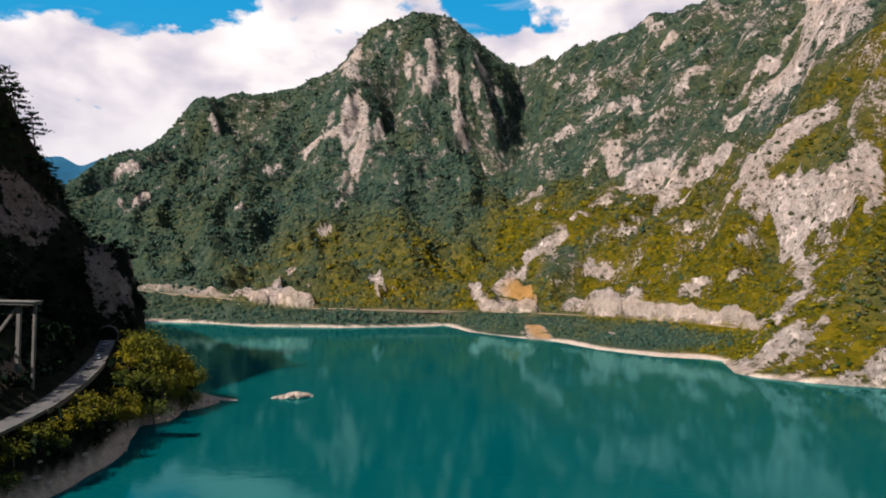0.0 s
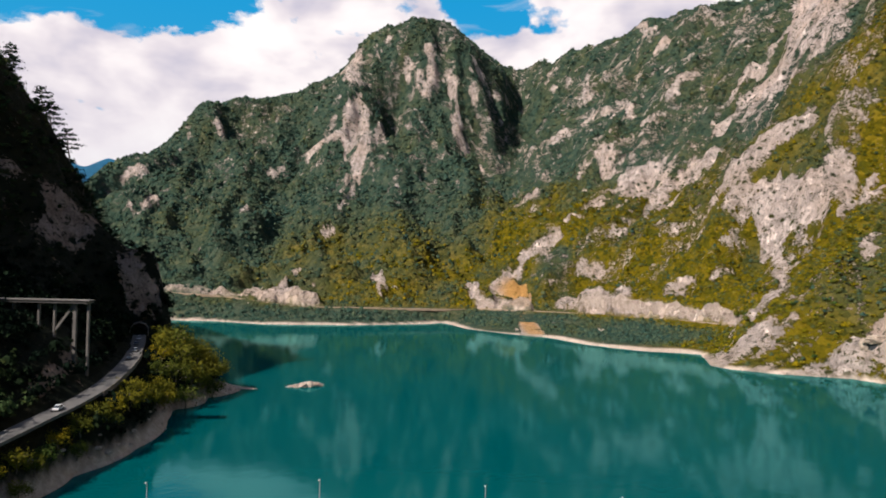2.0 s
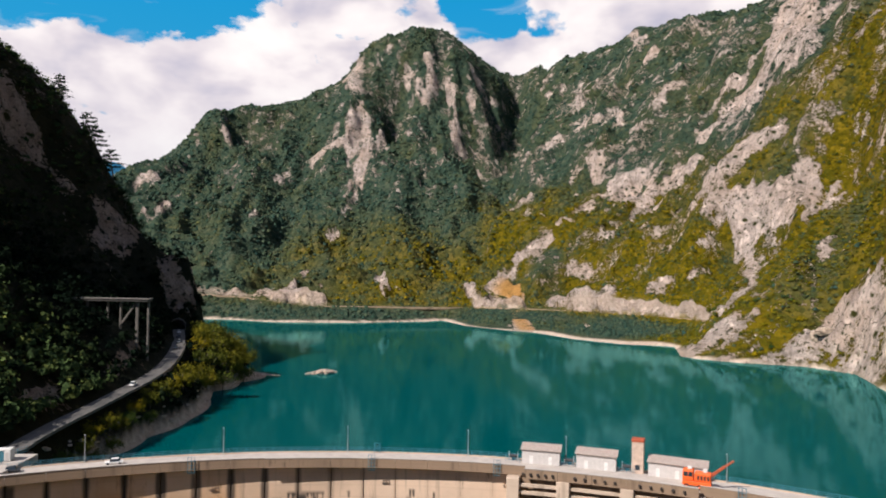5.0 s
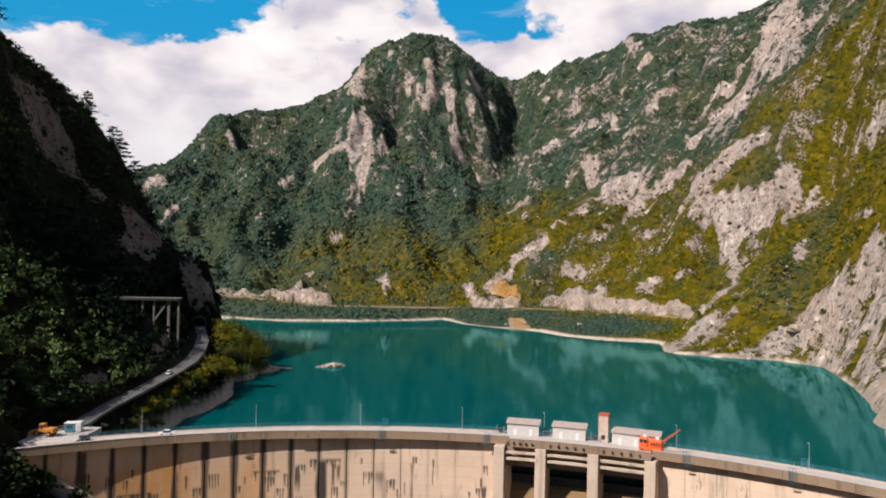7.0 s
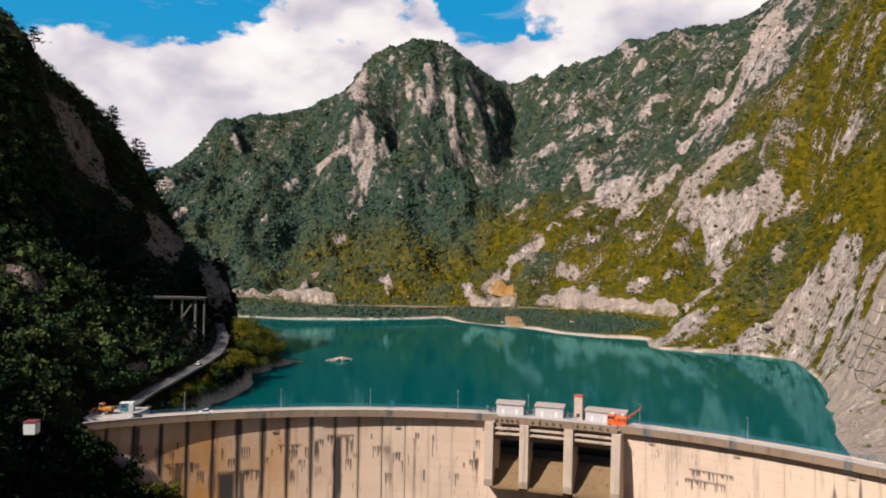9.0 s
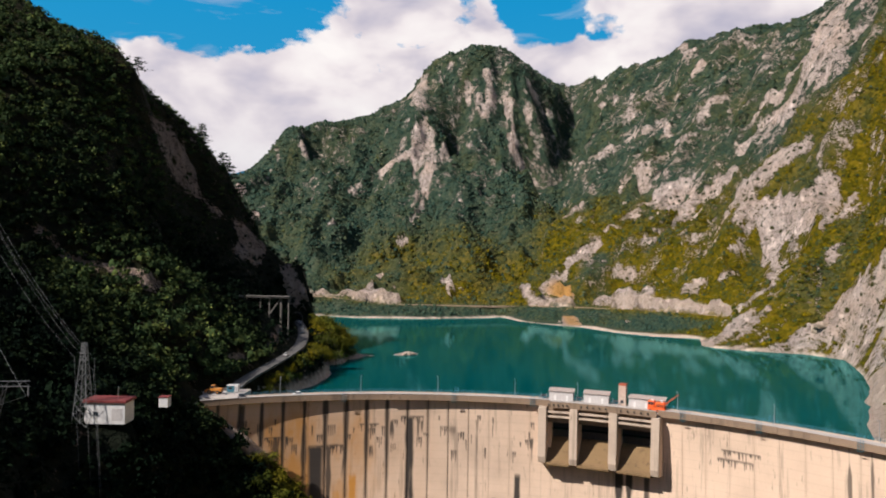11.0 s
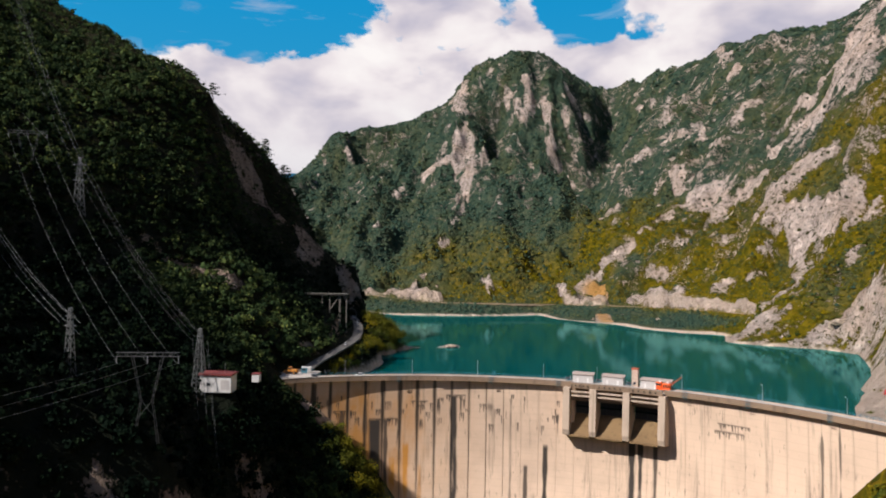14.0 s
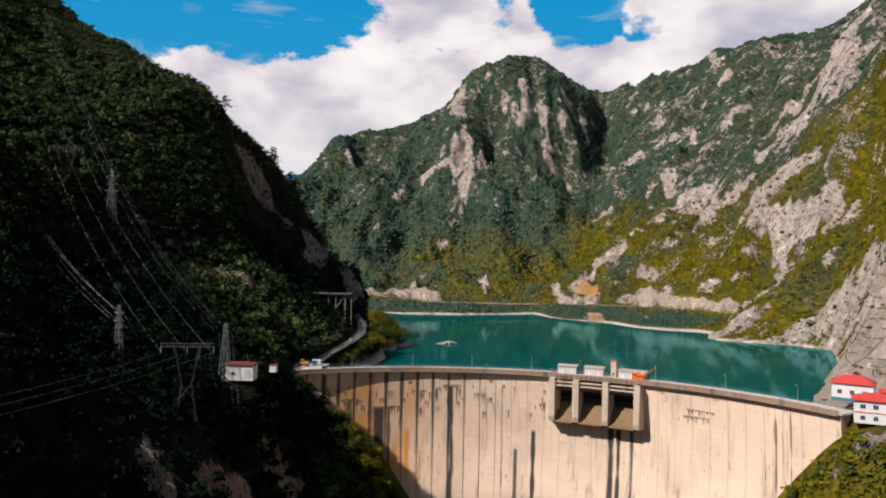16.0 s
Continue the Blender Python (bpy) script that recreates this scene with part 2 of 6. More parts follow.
# near-black stops hold the slope's shade in the leaves, second set its lit crowns
M_SHADE = foliage_material("shade_painted_slope_foliage", (0.0008, 0.0025, 0.0014), (0.003, 0.0075, 0.004), (0.011, 0.022, 0.009),
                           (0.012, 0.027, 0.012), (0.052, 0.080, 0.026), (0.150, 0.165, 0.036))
M_PINE = foliage_material("pine_needles", (0.008, 0.018, 0.010), (0.016, 0.032, 0.016), (0.035, 0.055, 0.022),
                          (0.008, 0.018, 0.010), (0.016, 0.032, 0.016), (0.035, 0.055, 0.022))


# ---- mesh helpers ----
def part(name, bm, mat, parent=None, label=""):
    me = bpy.data.meshes.new(name)
    bm.normal_update()
    bm.to_mesh(me)
    bm.free()
    for mm in (mat if isinstance(mat, (list, tuple)) else [mat]):
        me.materials.append(mm)
    ob = new(name, me)
    if parent is not None:
        ob.parent = parent
    if label:
        tagged(ob, label)
    return ob


def share(name, me, parent, m=None):
    ob = new(name, me)
    ob.parent = parent
    if m is not None:
        ob.matrix_basis = m
    return ob


def thing(name, at=(0, 0, 0), rz=0.0, label="", category="", group="", kind=""):
    ob = new(name)
    ob.empty_display_size = 0.5
    ob.matrix_basis = pose(*at, 0, 0, rz)
    return tagged(ob, label, category, group, kind)


def box(bm, lo, hi, m=None, bevel=0.0):
    c = [(a + b) / 2 for a, b in zip(lo, hi)]
    s = [abs(b - a) for a, b in zip(lo, hi)]
    mm = Matrix.Translation(c) @ Matrix.Diagonal((*s, 1))
    r = bmesh.ops.create_cube(bm, size=1, matrix=(m @ mm) if m is not None else mm)
    if bevel:
        es = list({e for v in r["verts"] for e in v.link_edges})
        bmesh.ops.bevel(bm, geom=es, offset=bevel, segments=1, affect="EDGES", profile=0.5)
    return r["verts"]


def bar(bm, a, b, r, sides=6):
    a, b = Vector(a), Vector(b)
    d = b - a
    m = Matrix.Translation((a + b) / 2) @ d.to_track_quat("Z", "Y").to_matrix().to_4x4()
    bmesh.ops.create_cone(bm, cap_ends=True, segments=sides, radius1=r, radius2=r, depth=d.length, matrix=m)


def mesh_from(name, verts, polys, mat, smooth=False, attrs=None):
    """A mesh from arrays: polys holds one row of corner numbers a face."""
    me = bpy.data.meshes.new(name)
    if not isinstance(polys, (list, tuple)):
        polys = [polys]
    sizes = np.concatenate([np.full(len(p), p.shape[1]) for p in polys])
    corners = np.concatenate([p.ravel() for p in polys])
    me.vertices.add(len(verts))
    me.vertices.foreach_set("co", np.ascontiguousarray(verts, dtype=np.float32).ravel())
    me.loops.add(len(corners))
    me.loops.foreach_set("vertex_index", np.ascontiguousarray(corners, dtype=np.int32))
    me.polygons.add(len(sizes))
    me.polygons.foreach_set("loop_start", np.concatenate([[0], np.cumsum(sizes)[:-1]]).astype(np.int32))
    me.polygons.foreach_set("use_smooth", np.full(len(sizes), smooth, dtype=bool))
    for key, values in (attrs or {}).items():
        at = me.attributes.new(key, "FLOAT", "POINT")
        at.data.foreach_set("value", np.ascontiguousarray(values, dtype=np.float32))
    me.update(calc_edges=True)
    me.validate()
    me.materials.append(mat)
    return new(name, me)


# ---- terrain as a function of x and y ----
def hashed(ix, iy, seed):
    h = (ix.astype(np.int64) * 374761393 + iy.astype(np.int64) * 668265263 + seed * 974634541) & 0xFFFFFFFF
    h = ((h ^ (h >> 13)) * 1274126177) & 0xFFFFFFFF
    return ((h ^ (h >> 16)) & 0xFFFFFF) / float(0xFFFFFF)


def value_noise(x, y, seed):
    ix, iy = np.floor(x), np.floor(y)
    fx, fy = x - ix, y - iy
    fx, fy = fx * fx * fx * (fx * (fx * 6 - 15) + 10), fy * fy * fy * (fy * (fy * 6 - 15) + 10)
    a, b = hashed(ix, iy, seed), hashed(ix + 1, iy, seed)
    c, d = hashed(ix, iy + 1, seed), hashed(ix + 1, iy + 1, seed)
    return (a + (b - a) * fx) * (1 - fy) + (c + (d - c) * fx) * fy


def fbm(x, y, size, octaves, seed, ridged=False):
    out, amp, total = np.zeros_like(x), 1.0, 0.0
    for o in range(octaves):
        ang = 0.7 * o + 0.3
        u, v = (x * math.cos(ang) - y * math.sin(ang)) / size, (x * math.sin(ang) + y * math.cos(ang)) / size
        n = value_noise(u + 17.3 * o, v - 9.1 * o, seed + o) * 2 - 1
        out += amp * (1 - 2 * np.abs(n) if ridged else n)
        total += amp
        amp, size = amp * 0.5, size * 0.5
    return out / total


def smooth(a, b, v):
    t = np.clip((v - a) / (b - a), 0, 1)
    return t * t * (3 - 2 * t)


SHORE = [
    [(-97, 100), (-92, 136), (-90, 160), (-84, 188), (-83, 207), (-92, 243), (-86, 267), (-75, 285), (-96, 302), (-128, 328), (-190, 410), (-330, 500), (-520, 590)],
    [(-520, 640), (-340, 612), (-221, 597), (-178, 598), (-131, 579), (-60, 587), (0, 611), (23, 630), (42, 577), (71, 546), (101, 523), (123, 480), (152, 450), (190, 437),
     (175, 388), (182, 374), (203, 360), (238, 349), (254, 321), (229, 250), (209, 206), (198, 180), (183, 156), (160, 118), (146, 84), (137, 55)],
]
LAKE_BED = [(-60, 130, -30), (0, 160, -45), (60, 130, -40), (110, 100, -30), (-30, 230, -45), (120, 200, -40), (170, 260, -35), (0, 330, -45), (100, 330, -45), (-60, 420, -45), (60, 440, -45), (-150, 500, -35), (-20, 530, -35), (-280, 570, -25)]
SKYLINE = [(-900, 1500, 40), (-750, 1420, 80), (-613, 1350, 150), (-509, 1345, 249), (-454, 1345, 302), (-419, 1340, 340), (-366, 1400, 370), (-318, 1455, 383), (-261, 1480, 395), (-223, 1480, 406), (-172, 1460, 434),
           (-135, 1455, 496), (-86, 1440, 531), (-36, 1420, 542), (-6, 1420, 549), (50, 1450, 550), (108, 1560, 545), (156, 1640, 537), (211, 1690, 538), (286, 1660, 543), (337, 1560, 538)]
SKYLINE += [(382, 1420, 516), (419, 1335, 525), (479, 1270, 528), (527, 1220, 521), (564, 1180, 510), (578, 1120, 504), (600, 1070, 524), (680, 1030, 590), (900, 1000, 720)]
ARETES = [
    [(-110, 1472, 528), (-147, 1250, 310), (-114, 1080, 170), (-131, 950, 98), (-148, 800, 30)],
    [(-19, 1413, 548), (58, 1303, 359), (92, 1251, 251), (108, 1150, 186)],
    [(-36, 1300, 318), (-56, 1111, 262), (-11, 950, 113), (-5, 750, 34)],
    [(-399, 1318, 333), (-309, 1200, 223), (-240, 1116, 189), (-253, 982, 122), (-273, 863, 57)],
    [(-468, 1341, 276), (-433, 1200, 189), (-367, 1000, 108), (-323, 800, 42)],
    [(-260, 1350, 300), (-206, 1280, 236), (-226, 850, 58)],
]
GULLY = [(231, 1640, 480), (231, 1600, 455), (188, 1350, 300), (140, 1120, 172), (92, 900, 80), (48, 690, 22)]
RIGHT = [
    [(427, 1324, 531), (410, 1209, 447), (258, 945, 219), (220, 821, 125), (136, 783, 72), (105, 744, 29)],
    [(452, 730, 350), (406, 734, 287), (378, 749, 234), (329, 728, 180), (268, 775, 115)],
    [(343, 640, 187), (314, 474, 119), (308, 520, 88), (292, 600, 113), (296, 551, 85), (259, 570, 57), (185, 613, 30)],
    [(372, 520, 154), (344, 415, 96), (291, 417, 73), (263, 412, 62), (248, 425, 60), (242, 385, 22)],
    [(520, 700, 420), (394, 480, 270), (371, 520, 207), (372, 430, 166), (298, 330, 131), (276, 371, 34), (262, 366, 12), (248, 360, 22)],
    [(700, 800, 560), (900, 700, 650)],
    [(515, 1060, 455), (540, 990, 452)],
]
# shaded recesses of the peak: line, half width, depth
RECESSES = [
    ([(-41, 1345), (-47, 1300), (-48, 1215)], 26, 52), ([(223, 1668), (222, 1570), (194, 1419), (160, 1290)], 34, 24),
    ([(-345, 1332), (-313, 1299)], 38, 40), ([(37, 1400), (46, 1330)], 20, 26), ([(140, 1400), (160, 1320)], 22, 20),
]
RIGHT_NEAR = [
    [(190, 165, 9), (198, 166, 26), (207, 168, 48), (220, 170, 76)],
    [(600, 300, 420), (450, 200, 300), (310, 240, 140), (250, 230, 65), (222, 190, 37), (187, 142, 15), (197, 120, 22)],
    [(450, 60, 260), (300, 60, 140), (230, 70, 72), (190, 60, 30), (160, 40, 13), (150, 18, 10), (138, 18, 8)],
]
GORGE = [
    [(-5, 60, -190), (5, 0, -195), (10, -120, -200), (0, -300, -205), (-40, -600, -210), (0, -1200, -215)],
    [(134, 10, 5), (127, 6, -5), (122, 3, -14), (117, 0, -28), (110, -4, -70), (90, -10, -140)],
    [(150, -60, 0), (200, -60, 50), (300, -60, 130), (130, -150, -20), (220, -150, 80), (150, -300, 20), (300, -300, 160), (600, -200, 320), (500, -700, 250)],
    [(-108, 70, 11), (-104, 50, 6), (-92, 40, -16), (-78, 45, -34), (-64, 40, -54), (-40, 40, -100)],
    [(-73, 76, -24), (-62, 76, -38), (-52, 74, -54), (-40, 70, -80)],
    [(-116, 17, 17), (-103, 17, 17), (-98, 10, -12), (-80, 0, -50), (-50, -10, -110)],
    [(-133, -40, 28), (-104, -40, 14), (-85, -50, -30), (-60, -60, -110), (-130, -150, 12), (-100, -150, -40), (-60, -150, -130), (-130, -300, 0), (-70, -300, -120)],
]
LEFT = [
    [(-128, 318, 60), (-165, 351, 62), (-186, 328, 122), (-212, 341, 148), (-222, 255, 180), (-243, 222, 190), (-348, 284, 240), (-520, 330, 366), (-700, 330, 460)],
    [(-212, 270, 136), (-202, 272, 108), (-176, 195, 72), (-150, 200, 44), (-128, 204, 33)],
    [(-243, 222, 190), (-204, 227, 130), (-172, 100, 58), (-125, 92, 36), (-112, 80, 17)],
    [(-348, 284, 233), (-255, 111, 148), (-219, 60, 108), (-182, 14, 60), (-133, 15, 20)],
    [(-450, -100, 290), (-300, -30, 165), (-220, -60, 100), (-170, -60, 60)],
    [(-500, -200, 300), (-330, -200, 175), (-220, -160, 90), (-420, -450, 260), (-700, 0, 430), (-230, -350, 100)],
    [(-330, 420, 170), (-480, 470, 200), (-760, 560, 260)],
]
ROAD = [(-108, 88, 12.1), (-101, 97, 12.1), (-101, 108, 12.6), (-101, 122, 13.2), (-100, 140, 14.0), (-99, 158, 15.0), (-98, 176, 16.0), (-99, 196, 17.0), (-103, 220, 18.2), (-109, 246, 19.6), (-117, 272, 21.2), (-124, 292, 22.2)]
FAR_ROAD = [(-330, 700, 26), (-228, 650, 21.4), (-179, 645, 19), (-111, 630, 13), (-56, 632, 12.5), (30, 650, 11.5), (60, 660, 12), (99, 628, 13.5), (150, 600, 14), (190, 560, 15), (225, 490, 17), (228, 455, 18)]
CALM = [(-96, 264, 10.5), (-91, 252, 7.5), (-100, 275, 13), (-87, 272, 6), (-105, 90, 12), (-98, 92, 12), (-112, 17, 17), (-104, 17, 17), (150, 18, 10), (140, 30, 11)]


def along(line, step):
    out = []
    for a, b in zip(line, line[1:]):
        a, b = np.array(a, float), np.array(b, float)
        n = max(1, int(np.linalg.norm((b - a)[:2]) / step))
        out += [a + (b - a) * i / n for i in range(n)]
    return out + [np.array(line[-1], float)]


def landform_nodes():
    pts = []
    for line in SHORE:
        pts += [np.array([x, y, -0.3]) for x, y in (p[:2] for p in along(line, 16))]
    pts += [np.array(p, float) for p in LAKE_BED]
    crest = along(SKYLINE, 60)
    pts += crest + along(GULLY, 60)
    # the ground falls away behind the ridge
    for q in crest:
        out = np.array([q[0], q[1] + 100, 0]) / math.hypot(q[0], q[1] + 100)
        pts += [q + out * 120 - (0, 0, 75), q + out * 330 - (0, 0, 0.3 * q[2] + 40)]
    for group, step in ((ARETES, 55), (RIGHT, 35), (RIGHT_NEAR, 35), (GORGE, 25), (LEFT, 30)):
        for line in group:
            pts += along(line, step)
    for x, y, z in along(ROAD, 14):
        pts += [np.array([x, y, z - 0.3]), np.array([x - 5, y, z - 0.2])]
    for x, y, z in along(FAR_ROAD, 30):
        pts += [np.array([x, y, z])]
    pts += [np.array(p, float) for p in CALM]
    for a in range(0, 360, 24):
        pts.append(np.array([2600 * math.sin(radians(a)), 600 + 2600 * math.cos(radians(a)), 90.0 if 310 < a < 345 else 420.0 if 70 < a < 300 else 160.0]))
    pts = np.array(pts)
    _, keep = np.unique(np.round(pts[:, :2] / 3), axis=0, return_index=True)
    return pts[np.sort(keep)]


NODES = landform_nodes()


def solve_weights():
    d = np.hypot(NODES[:, 0][:, None] - NODES[:, 0], NODES[:, 1][:, None] - NODES[:, 1])
    n = len(NODES)
    a = np.zeros((n + 3, n + 3))
    a[:n, :n] = d + np.eye(n) * -0.4
    a[:n, n] = a[n, :n] = 1
    a[:n, n + 1:], a[n + 1:, :n] = NODES[:, :2] / 1000, NODES[:, :2].T / 1000
    return np.linalg.solve(a, np.r_[NODES[:, 2], 0, 0, 0])


WEIGHTS = solve_weights()


def base_height(x, y):
    shape = x.shape
    x, y = x.ravel(), y.ravel()
    out = np.empty_like(x)
    n = len(NODES)
    for s in range(0, len(x), 20000):
        u, v = x[s:s + 20000], y[s:s + 20000]
        d = np.hypot(u[:, None] - NODES[:, 0], v[:, None] - NODES[:, 1])
        out[s:s + 20000] = d @ WEIGHTS[:n] + WEIGHTS[n] + u / 1000 * WEIGHTS[n + 1] + v / 1000 * WEIGHTS[n + 2]
    return out.reshape(shape)


def near_line(x, y, line, step):
    pts = np.array([p[:2] for p in along(line, step)])
    d = np.full(x.shape, 1e9)
    for px, py in pts:
        d = np.minimum(d, np.hypot(x - px, y - py))
    return d


DAM_C, DAM_R = (-15.0, -80.0), 176.0


def road_side(x, y):
    """Distance to the road on the far shore, and the road's level there."""
    d, level = np.full(x.shape, 1e9), np.zeros_like(x)
    for px, py, pz in along(FAR_ROAD, 9):
        e = np.hypot(x - px, y - py)
        level = np.where(e < d, pz, level)
        d = np.minimum(d, e)
    return d, level


# rock cuttings above the far road: from x, to x, height of the face
CUTTINGS = [(-300, -165, 1.8), (-150, -92, 6.5), (58, 106, 8.0), (146, 192, 9.5), (192, 232, 5.0)]


def road_cut(x, y, d):
    """Height of the cut rock face above the road."""
    tall = np.zeros_like(x)
    for x0, x1, z in CUTTINGS:
        tall = np.maximum(tall, z * smooth(x0 - 4, x0 + 6, x) * (1 - smooth(x1 - 6, x1 + 4, x)))
    return tall * (1 + 0.45 * fbm(x, y, 16, 2, 9)) * smooth(3.0, 5.5, d) * np.where(y > 430, 1.0, 0.0)


def height(x, y):
    h = base_height(x, y)
    side, level = road_side(x, y)
    h = h + np.where(h > level - 0.5, road_cut(x, y, side) * (1 - smooth(14, 60, side)), 0.0)
    dist = np.hypot(x, y + 200)
    calm = smooth(4, 16, near_line(x, y, ROAD, 5)) * smooth(4, 30, near_line(x, y, FAR_ROAD, 10))
    for cx, cy, _ in CALM[4:]:
        calm = calm * smooth(6, 18, np.hypot(x - cx, y - cy))
    off = np.abs(np.hypot(x - DAM_C[0], y - DAM_C[1]) - DAM_R)
    calm = calm * np.where((y > 0) & (y < 110) & (x > -125) & (x < 160), smooth(6, 22, off), 1.0)
    rise = smooth(0.5, 28, np.abs(h)) * calm
    grow = np.clip(dist / 700, 0.35, 1.3)
    far = smooth(2200, 3000, dist)
    crest = smooth(12, 100, near_line(x, y, SKYLINE, 45))
    h = h + rise * grow * (0.22 + 0.78 * crest) * (16 * fbm(x, y, 150, 2, 3, True) + 10 * fbm(x, y, 52, 3, 11, True) + 3.0 * fbm(x, y, 17, 3, 23) - 6)
    spurs = smooth(14, 90, h) * smooth(390, 540, y + 0.3 * x) * crest * (1 - far)
    turn = smooth(110, 230, x)
    down = fbm(x, y * 0.42, 105, 3, 47, True)
    across = fbm((x - y) * 0.72, (x + y) * 0.30, 80, 3, 53, True)
    flutes = fbm(x, y * 0.3, 44, 3, 67, True)
    h = h + spurs * ((1 - turn) * (42 * (down - 0.1) + 12 * flutes) + turn * 28 * (across - 0.1))
    for line, shift in ((ARETES[0], 48), (ARETES[1], 40), (ARETES[2], 42), (ARETES[3], 50), (ARETES[4], 55), (GULLY, 0)):
        clough = near_line(x - shift, y, line, 24) + 14 * fbm(x, y, 60, 2, 43)
        h = h - spurs * 26 * (1 - smooth(0, 75, clough))
    for line, wide, deep in RECESSES:
        h = h - deep * (1 - smooth(0.25 * wide, 1.25 * wide, near_line(x, y, line, 12) + 9 * fbm(x, y, 40, 2, 45)))
    h = h + far * 260 * fbm(x, y, 900, 4, 41)
    return h


# bare rock: stretches of the slopes as (from, to, half width, how bare)
ROCK_SLABS = [
    ((525, 896, 436), (420, 718, 319), 29, 1.35), ((420, 718, 319), (396, 720, 279), 23, 1.35), ((390, 721, 269), (391, 786, 254), 23, 1.35),
    ((396, 842, 297), (408, 818, 295), 10, 0.7), ((350, 799, 224), (365, 754, 235), 10, 1.2), ((268, 841, 155), (304, 799, 166), 23, 1.35),
    ((304, 799, 166), (323, 745, 179), 14, 1.35), ((258, 760, 119), (276, 777, 133), 10, 1.35), ((283, 634, 134), (313, 618, 162), 11, 1.35),
    ((316, 626, 169), (348, 604, 191), 10, 1.2), ((288, 598, 116), (338, 539, 127), 16, 1.35), ((305, 577, 101), (318, 541, 108), 14, 1.35),
    ((300, 572, 87), (284, 518, 60), 7, 1.2), ((279, 505, 52), (240, 421, 39), 3, 1.2),
]
ROCK_PEAK = [
    ((-138, 1440, 478), (-134, 1330, 390), 15, 0.95),
    ((-71, 1405, 499), (-99, 1381, 456), 12, 0.7), ((-116, 1260, 317), (-109, 1187, 254), 26, 1), ((-139, 1195, 267), (-198, 1243, 237), 13, 0.9),
    ((-99, 1134, 225), (-106, 1008, 155), 12, 0.9), ((-66, 1338, 364), (-70, 1190, 271), 9, 0.8), ((-35, 1366, 438), (5, 1316, 373), 17, 0.72),
    ((9, 1375, 475), (21, 1331, 392), 13, 0.8), ((55, 1358, 413), (66, 1257, 278), 10, 0.95), ((68, 1260, 278), (107, 1262, 221), 9, 0.85),
    ((88, 1366, 410), (120, 1312, 310), 9, 0.75), ((102, 1415, 471), (119, 1400, 419), 7, 0.7), ((148, 1422, 396), (186, 1511, 395), 8, 0.7),
    ((138, 1348, 325), (149, 1376, 318), 6, 0.8),
]
ROCK_LEFT = [
    ((-42, 729, 42), (-35, 680, 26), 5, 0.8), ((-119, 944, 99), (-126, 934, 90), 6, 0.9), ((-105, 976, 135), (-112, 964, 126), 5, 0.9),
    ((-247, 974, 118), (-243, 984, 124), 4, 0.9), ((-230, 1077, 183), (-243, 1211, 207), 7, 0.9), ((-434, 1302, 288), (-419, 1270, 253), 7, 0.85),
    ((-377, 1304, 301), (-364, 1287, 272), 7, 0.7), ((-283, 886, 58), (-281, 896, 62), 4, 0.8), ((-476, 1145, 180), (-457, 1147, 193), 11, 0.7),
    ((-391, 967, 117), (-380, 991, 130), 10, 0.8), ((-129, 717, 40), (-125, 724, 45), 3, 0.8), ((-26, 692, 32), (-21, 682, 29), 3, 0.6),
    ((-203, 1343, 339), (-216, 1350, 328), 8, 0.6), ((-233, 1352, 313), (-228, 1354, 321), 5, 0.6),
]
ROCK_RIBS = [
    ((418, 1322, 512), (412, 1230, 455), 10, 0.95),
    ((247, 928, 215), (248, 892, 177), 12, 1), ((385, 1141, 413), (399, 1131, 423), 11, 0.95), ((277, 1459, 418), (294, 1392, 422), 10, 0.8),
    ((288, 1231, 368), (289, 1199, 345), 9, 0.8), ((272, 1146, 290), (288, 1077, 294), 12, 0.9), ((320, 1070, 309), (309, 1009, 272), 7, 0.9),
    ((220, 1161, 261), (246, 1166, 278), 8, 0.85), ((332, 921, 284), (345, 931, 303), 7, 0.75), ((304, 932, 250), (309, 903, 255), 8, 0.75),
    ((355, 943, 315), (375, 941, 323), 8, 0.7), ((376, 906, 290), (381, 856, 292), 9, 0.6), ((138, 960, 139), (160, 937, 150), 5, 0.8),
    ((276, 1512, 468), (287, 1504, 473), 8, 0.7),
]
ROCK_OUTCROPS = [
    ((117, 770, 64), (155, 772, 87), 8, 1), ((142, 743, 63), (185, 686, 49), 10, 0.62), ((84, 720, 33), (114, 759, 48), 7, 0.85),
    ((185, 787, 114), (219, 834, 132), 8, 0.75), ((208, 719, 98), (215, 711, 92), 6, 0.8), ((168, 782, 109), (178, 784, 114), 4, 0.8),
    ((248, 646, 94), (260, 641, 98), 6, 0.7), ((266, 576, 78), (278, 579, 81), 8, 0.75), ((216, 570, 36), (233, 570, 46), 6, 0.8),
    ((243, 546, 51), (260, 559, 56), 5, 0.7), ((224, 430, 28), (262, 477, 42), 7, 0.75), ((288, 417, 67), (295, 420, 71), 3, 0.85),
    ((294, 427, 77), (318, 449, 84), 4, 0.55), ((337, 457, 97), (286, 330, 98), 3, 0.7),
]
